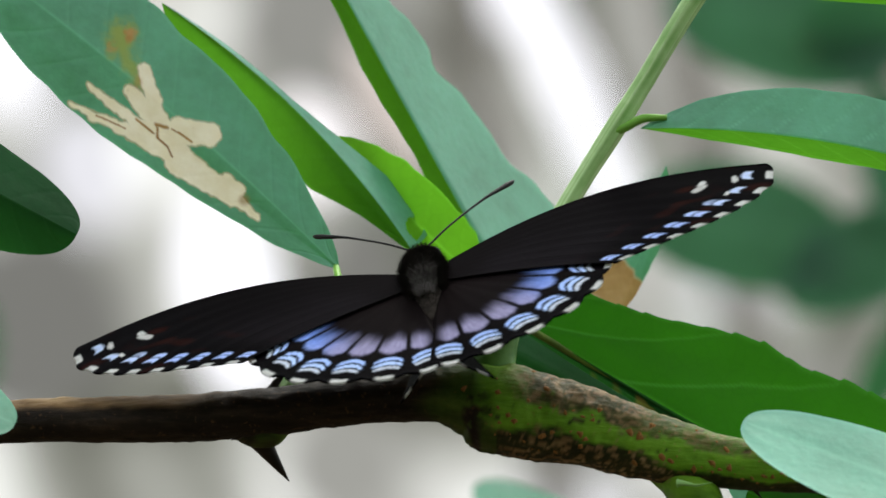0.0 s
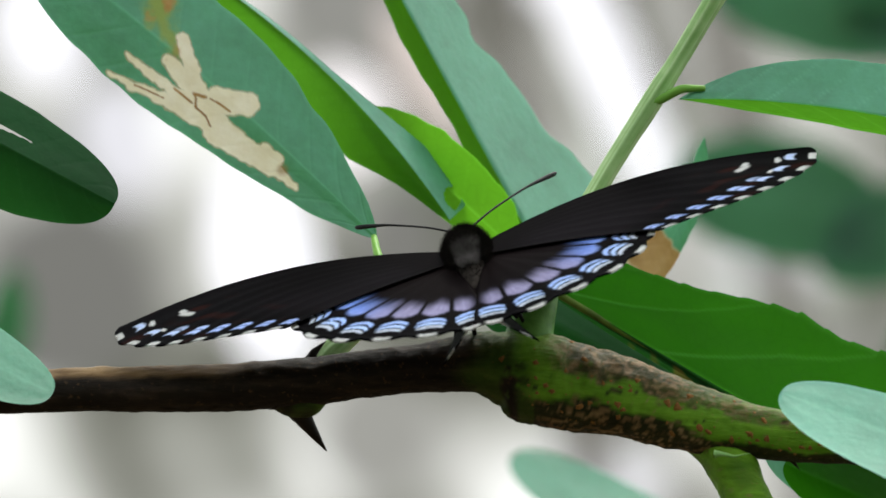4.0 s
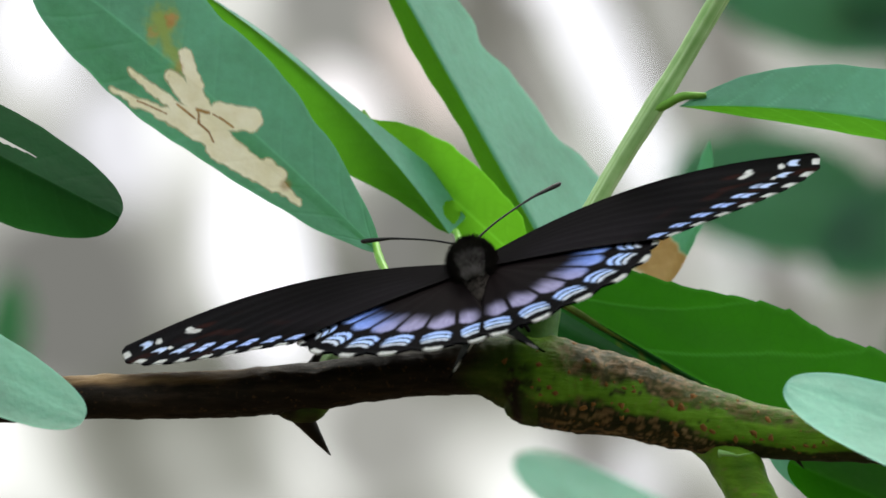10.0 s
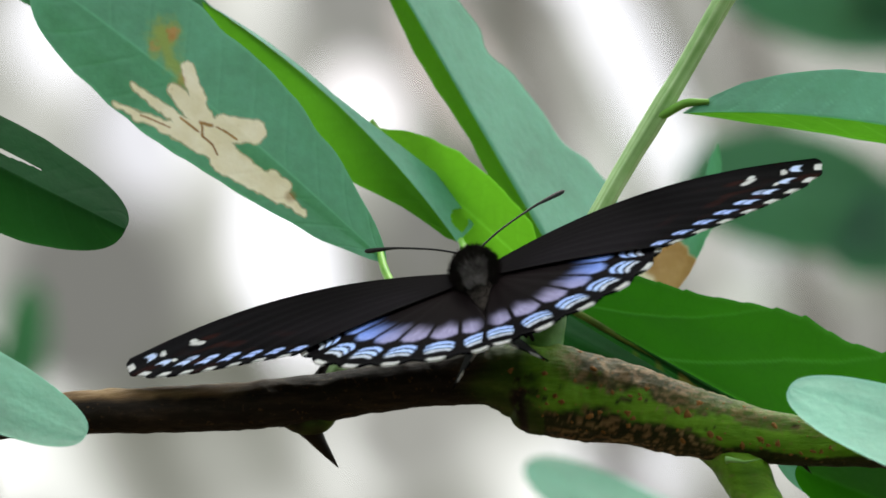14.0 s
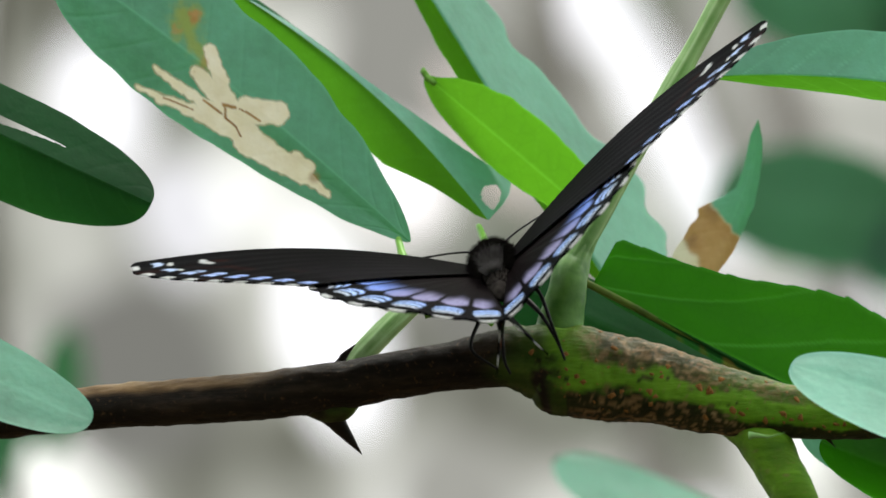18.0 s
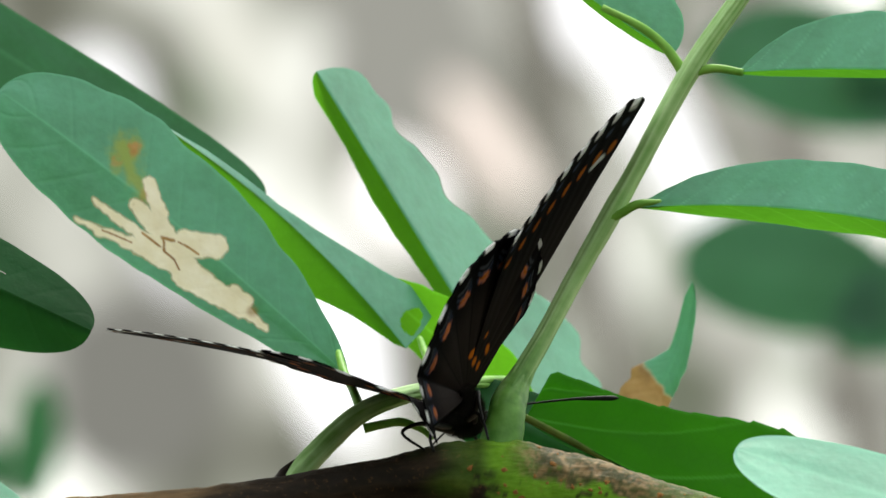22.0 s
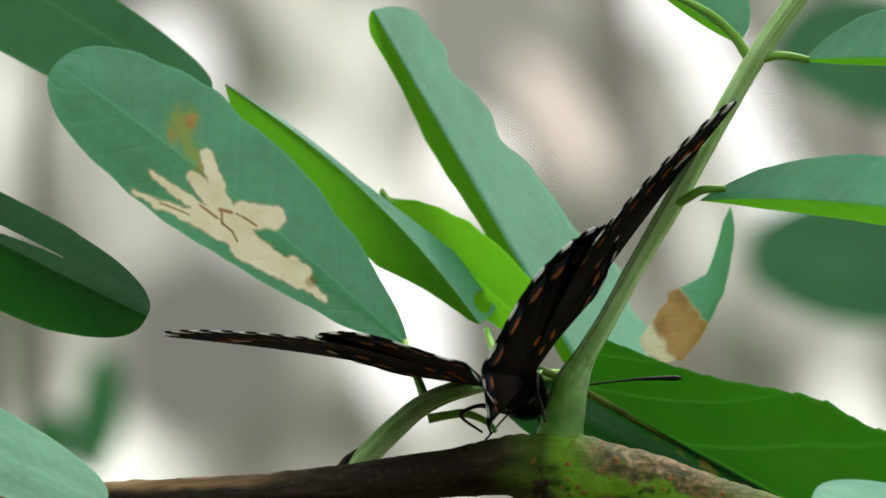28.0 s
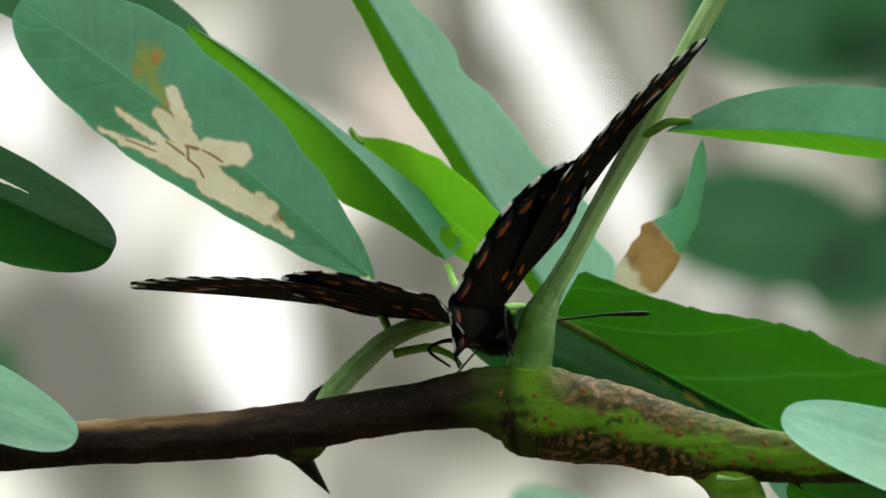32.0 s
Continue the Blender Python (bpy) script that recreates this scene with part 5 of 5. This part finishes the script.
# seconds, place of the body (mm), roll, pitch, yaw, spread of the wings above the body's plane, left and right (degrees), sweep of the forewings, depth of the body (mm)
FLIGHT = [
    (0, -12.20, 12.43, 17.40, 23.5, -4.3, -0.5, -1.8, 0.0, -6),
    (0.5, -11.97, 11.99, 17.13, 22.5, -4.3, -0.5, -1.8, 0.0, -6),
    (1, -12.13, 12.56, 17.00, 21.5, -4.2, -0.5, -1.8, 0.0, -6),
    (1.5, -11.89, 11.99, 16.82, 20.5, -4.2, -0.5, -1.8, 0.0, -6),
    (2, -12.00, 12.33, 17.34, 19.7, -4.3, -0.5, -1.8, 0.0, -6),
    (2.5, -11.73, 12.03, 16.73, 18.9, -4.3, -0.5, -1.8, 0.0, -6),
    (3, -11.73, 12.12, 16.69, 17.9, -4.3, -0.5, -1.8, 0.0, -6),
    (3.5, -11.70, 12.24, 16.39, 17.9, -4.3, -0.5, -1.8, 0.0, -6),
    (4, -11.64, 11.91, 16.62, 18.0, -4.3, -0.5, -1.8, 0.0, -6),
    (4.5, -11.67, 11.92, 16.64, 18.0, -4.3, -0.5, -1.8, 0.0, -6),
    (5.5, -11.56, 11.33, 17.09, 18.0, -4.3, -0.5, -1.8, 0.0, -6),
    (6.5, -11.45, 10.74, 17.54, 17.9, -4.4, -0.5, -1.8, 0.0, -6),
    (7, -11.44, 10.67, 17.42, 18.0, -4.3, -0.5, -1.8, 0.0, -6),
    (8, -11.31, 10.67, 17.04, 18.0, -4.1, -0.5, -1.8, 0.0, -6),
    (9, -11.33, 10.80, 16.97, 18.0, -4.0, -0.5, -1.8, 0.0, -6),
    (10, -11.24, 10.81, 16.96, 18.0, -4.0, -0.5, -1.8, 0.0, -6),
    (11, -11.39, 10.81, 17.21, 18.0, -4.0, -0.5, -1.8, 0.0, -6),
    (12, -11.43, 10.85, 17.11, 18.0, -4.0, -0.5, -1.8, 0.0, -6),
    (13, -11.42, 10.88, 17.23, 18.0, -4.0, -0.5, -1.8, 0.0, -6),
    (13.5, -11.34, 10.83, 16.85, 18.0, -3.9, -0.5, -1.8, 0.0, -6),
    (14, -11.41, 10.88, 16.79, 18.1, -3.8, -0.5, -1.8, 0.0, -6),
    (14.5, -12.13, 8.91, 18.59, 9.0, -0.4, 5.8, 8.8, 0.0, -6),
    (15.5, -11.82, 9.42, 18.96, 9.2, -0.9, 12.7, 14.3, 0.0, -6),
    (16.5, -11.48, 9.93, 19.33, 12.3, -1.4, 19.6, 19.9, 0.0, -6),
    (17.6, -11.50, 10.13, 18.84, 12.4, -1.3, 19.6, 19.9, 0.0, -6),
    (18.6, -11.54, 9.88, 18.59, 10.0, -0.6, 21.0, 21.2, 0.0, -6),
    (19, -11.81, 7.93, 17.62, 3.9, 1.2, 18.0, 22.0, -2.0, -4),
    (19.2, -11.26, 7.68, 18.81, -3.0, 5.8, 24.9, 25.7, -8.0, 0),
    (19.5, -10.70, 7.20, 20.12, -12.0, 11.2, 28.5, 30.5, -15.0, 5),
    (20, -10.48, 7.83, 19.77, -15.5, 13.0, 36.7, 38.5, -16.0, 7),
    (21, -9.82, 8.09, 19.70, -15.7, 14.1, 33.2, 36.8, -16.0, 7),
    (21.2, -9.66, 8.17, 19.66, -15.7, 14.0, 33.3, 37.1, -16.0, 7),
    (22, -9.84, 8.25, 19.86, -15.5, 13.4, 34.7, 37.7, -16.0, 7),
    (22.4, -9.95, 8.36, 20.03, -15.5, 13.4, 34.2, 37.2, -16.0, 7),
    (23, -9.95, 8.77, 20.01, -15.4, 12.3, 27.7, 34.6, -16.0, 7),
    (23.3, -9.84, 9.22, 18.72, -14.9, 8.4, 60.0, 56.8, -16.0, 7),
    (23.5, -9.29, 9.75, 19.87, -14.6, 6.4, 63.5, 64.9, -16.0, 7),
    (23.6, -9.11, 9.91, 20.41, -14.6, 5.7, 65.1, 68.1, -16.0, 7),
    (24, -8.83, 10.25, 20.19, -14.9, 4.0, 66.8, 65.4, -16.0, 7),
    (24.2, -8.88, 10.33, 20.19, -14.8, 4.9, 66.4, 64.2, -16.0, 7),
    (24.9, -9.18, 10.16, 20.24, -14.8, 8.8, 51.3, 49.5, -16.0, 7),
    (25, -9.34, 10.04, 20.28, -14.7, 9.5, 49.3, 47.6, -15.9, 7),
    (25.5, -9.77, 9.62, 20.39, -14.8, 11.4, 41.2, 39.8, -15.9, 7),
    (26.5, -10.08, 9.59, 21.03, -14.7, 13.4, 36.1, 35.5, -15.9, 7),
    (27.5, -10.33, 9.59, 21.69, -14.6, 15.3, 31.0, 31.2, -15.9, 7),
    (28, -10.37, 9.57, 21.62, -14.7, 15.9, 30.5, 31.3, -15.9, 7),
    (29, -10.16, 9.15, 21.44, -14.8, 16.1, 30.1, 30.6, -15.9, 7),
    (30, -10.01, 9.27, 21.13, -14.9, 16.4, 29.3, 30.6, -15.9, 7),
    (31, -9.87, 9.28, 21.11, -15.0, 16.7, 28.5, 30.7, -16.0, 7),
    (32, -9.99, 9.35, 20.86, -15.1, 16.7, 27.8, 30.4, -16.0, 7),
]


# seconds, twist about the span of the left fore- and hindwing and of the right fore- and hindwing (degrees)
TWIST = [(0, 0, 0, 0, 0), (18.6, 0, 0, 0, 0), (19.5, 9, 7, 4, 0), (23, 8, 6, 6, 1), (23.3, 15, 7, 4, -5), (23.6, 23, 10, 4, -9), (24.2, 26, 12, 4, -10), (24.9, 19, 8, 4, -6), (25.5, 9, 5, 5, -2), (27.5, 5.5, 2, 12, 6), (32, 5, 2, 12, 6)]
# degrees by which the left hindwing hangs below the forewing
DROOP = [(0, 0), (23, 0), (23.3, 4), (23.6, 7), (24.2, 8), (24.9, 5), (25.5, 1), (27.5, 0), (32, 0)]
# legs: drawn up under the body while it lies flat
FOLD = [(0, 84), (14, 84), (14.5, 26), (16.5, 18), (18.6, 16), (19.1, 10), (19.6, 0), (32, 0)]

def between(rows, t):
    return [float(np.interp(t, [r[0] for r in rows], [r[k] for r in rows])) for k in range(1, len(rows[0]))]


# roll of the folded leaflet about its own midrib in the wind
ROLL = [(0, 0), (14.5, 0), (17, -12), (18, -3), (19, -34), (20.5, -38), (21, -16), (22, -12), (23, -26), (24, -6), (25, -6), (28, 0), (32, 0)]
ROLL_AXIS = (at(-651, -689, 42) - at(-205, -254, 38)).normalized()


def swing(ob, hub, rows, roll=((0, 0), (32, 0))):
    """Sway of a leaf: it shifts, turns about a place of the plan, and may roll about its midrib."""
    home = ob.location.copy()
    walk(ob, [(t, Matrix.Translation(hub + Vector((dx, 0, dz)) * MM) @ pose(0, 0, 0, 0, turn, 0) @ Matrix.Translation(home - hub) @ Matrix.Rotation(radians(between(roll, t)[0]), 4, ROLL_AXIS)) for t, dx, dz, turn in rows])


def motions():
    walk(fly, [(r[0], PLAN @ body_pose(*r[1:6], r[9])) for r in FLIGHT])
    for k, (s, ob, share) in enumerate(((-1, fore_l, 1), (-1, hind_l, 0), (1, fore_r, 1), (1, hind_r, 0))):
        walk(ob, [(r[0], Matrix.Translation((s * ROOT.x, ROOT.y, ROOT.z)) @ pose(0, 0, 0, 0, -s * (r[6 if s < 0 else 7] - (between(DROOP, r[0])[0] if k == 1 else 0)), 0) @ pose(0, 0, 0, between(TWIST, r[0])[k], 0, 0) @ pose(0, 0, 0, 0, 0, s * r[8] * share)) for r in FLIGHT])
    feeler = ANTENNAE[1].location.copy()
    walk(ANTENNAE[1], [(t, Matrix.Translation(feeler) @ pose(0, 0, 0, 0, f * 12, f * -29)) for t, f in ((0, 0), (18.8, 0), (19.6, 1), (32, 1))])
    for leg in LEGS:
        hip = leg.location.copy()
        walk(leg, [(t, Matrix.Translation(hip) @ pose(0, 0, 0, an, 0, 0)) for t, an in FOLD])
    home = visitor.matrix_world.copy()
    walk(visitor, [(t, Matrix.Translation((dx * 1.2 * MM, 0, dz * 1.2 * MM)) @ home) for t, dx, dz in ((0, -90, -20), (20.1, -90, -20), (20.5, -32, 0), (20.7, -36, 0), (21.0, -84, -15), (21.4, -64, -12), (21.8, -88, -18), (22.2, -78, -15), (22.55, -14, -4), (23, -5, 0), (23.5, 0, 0), (24.1, -2, -4), (24.45, -46, -12), (24.8, -88, -18), (32, -90, -20))])
    swing(leaf_mined, at(-651, -404, 26), SWAY_MINED)
    swing(leaf_dark, at(-796, -284, 8), SWAY_DARK)
    swing(stalk, PIVOT, [(t, dx * 0.5, dz, dx * 1.0) for t, dx, dz, turn in SWAY_STALK])
    for ob, rows in ((leaf_front, SWAY_FRONT), (leaf_low_left, SWAY_LOW), (leaf_small, SWAY_SMALL), (leaf_long, SWAY_LONG), (leaf_big, SWAY_BIG), (leaf_behind, SWAY_BEHIND)):
        swing(ob, ob.location.copy(), rows)
    times = sorted({r[0] for r in SWAY_FOLD} | {r[0] for r in ROLL})
    swing(leaf_fold, leaf_fold.location.copy(), [(t, *between(SWAY_FOLD, t)) for t in times], ROLL)
    swing(leaf_right, leaf_right.location.copy(), SWAY_RIGHT)
    swing(leaf_dead, at(136, -304, 52), SWAY_DEAD)


motions()
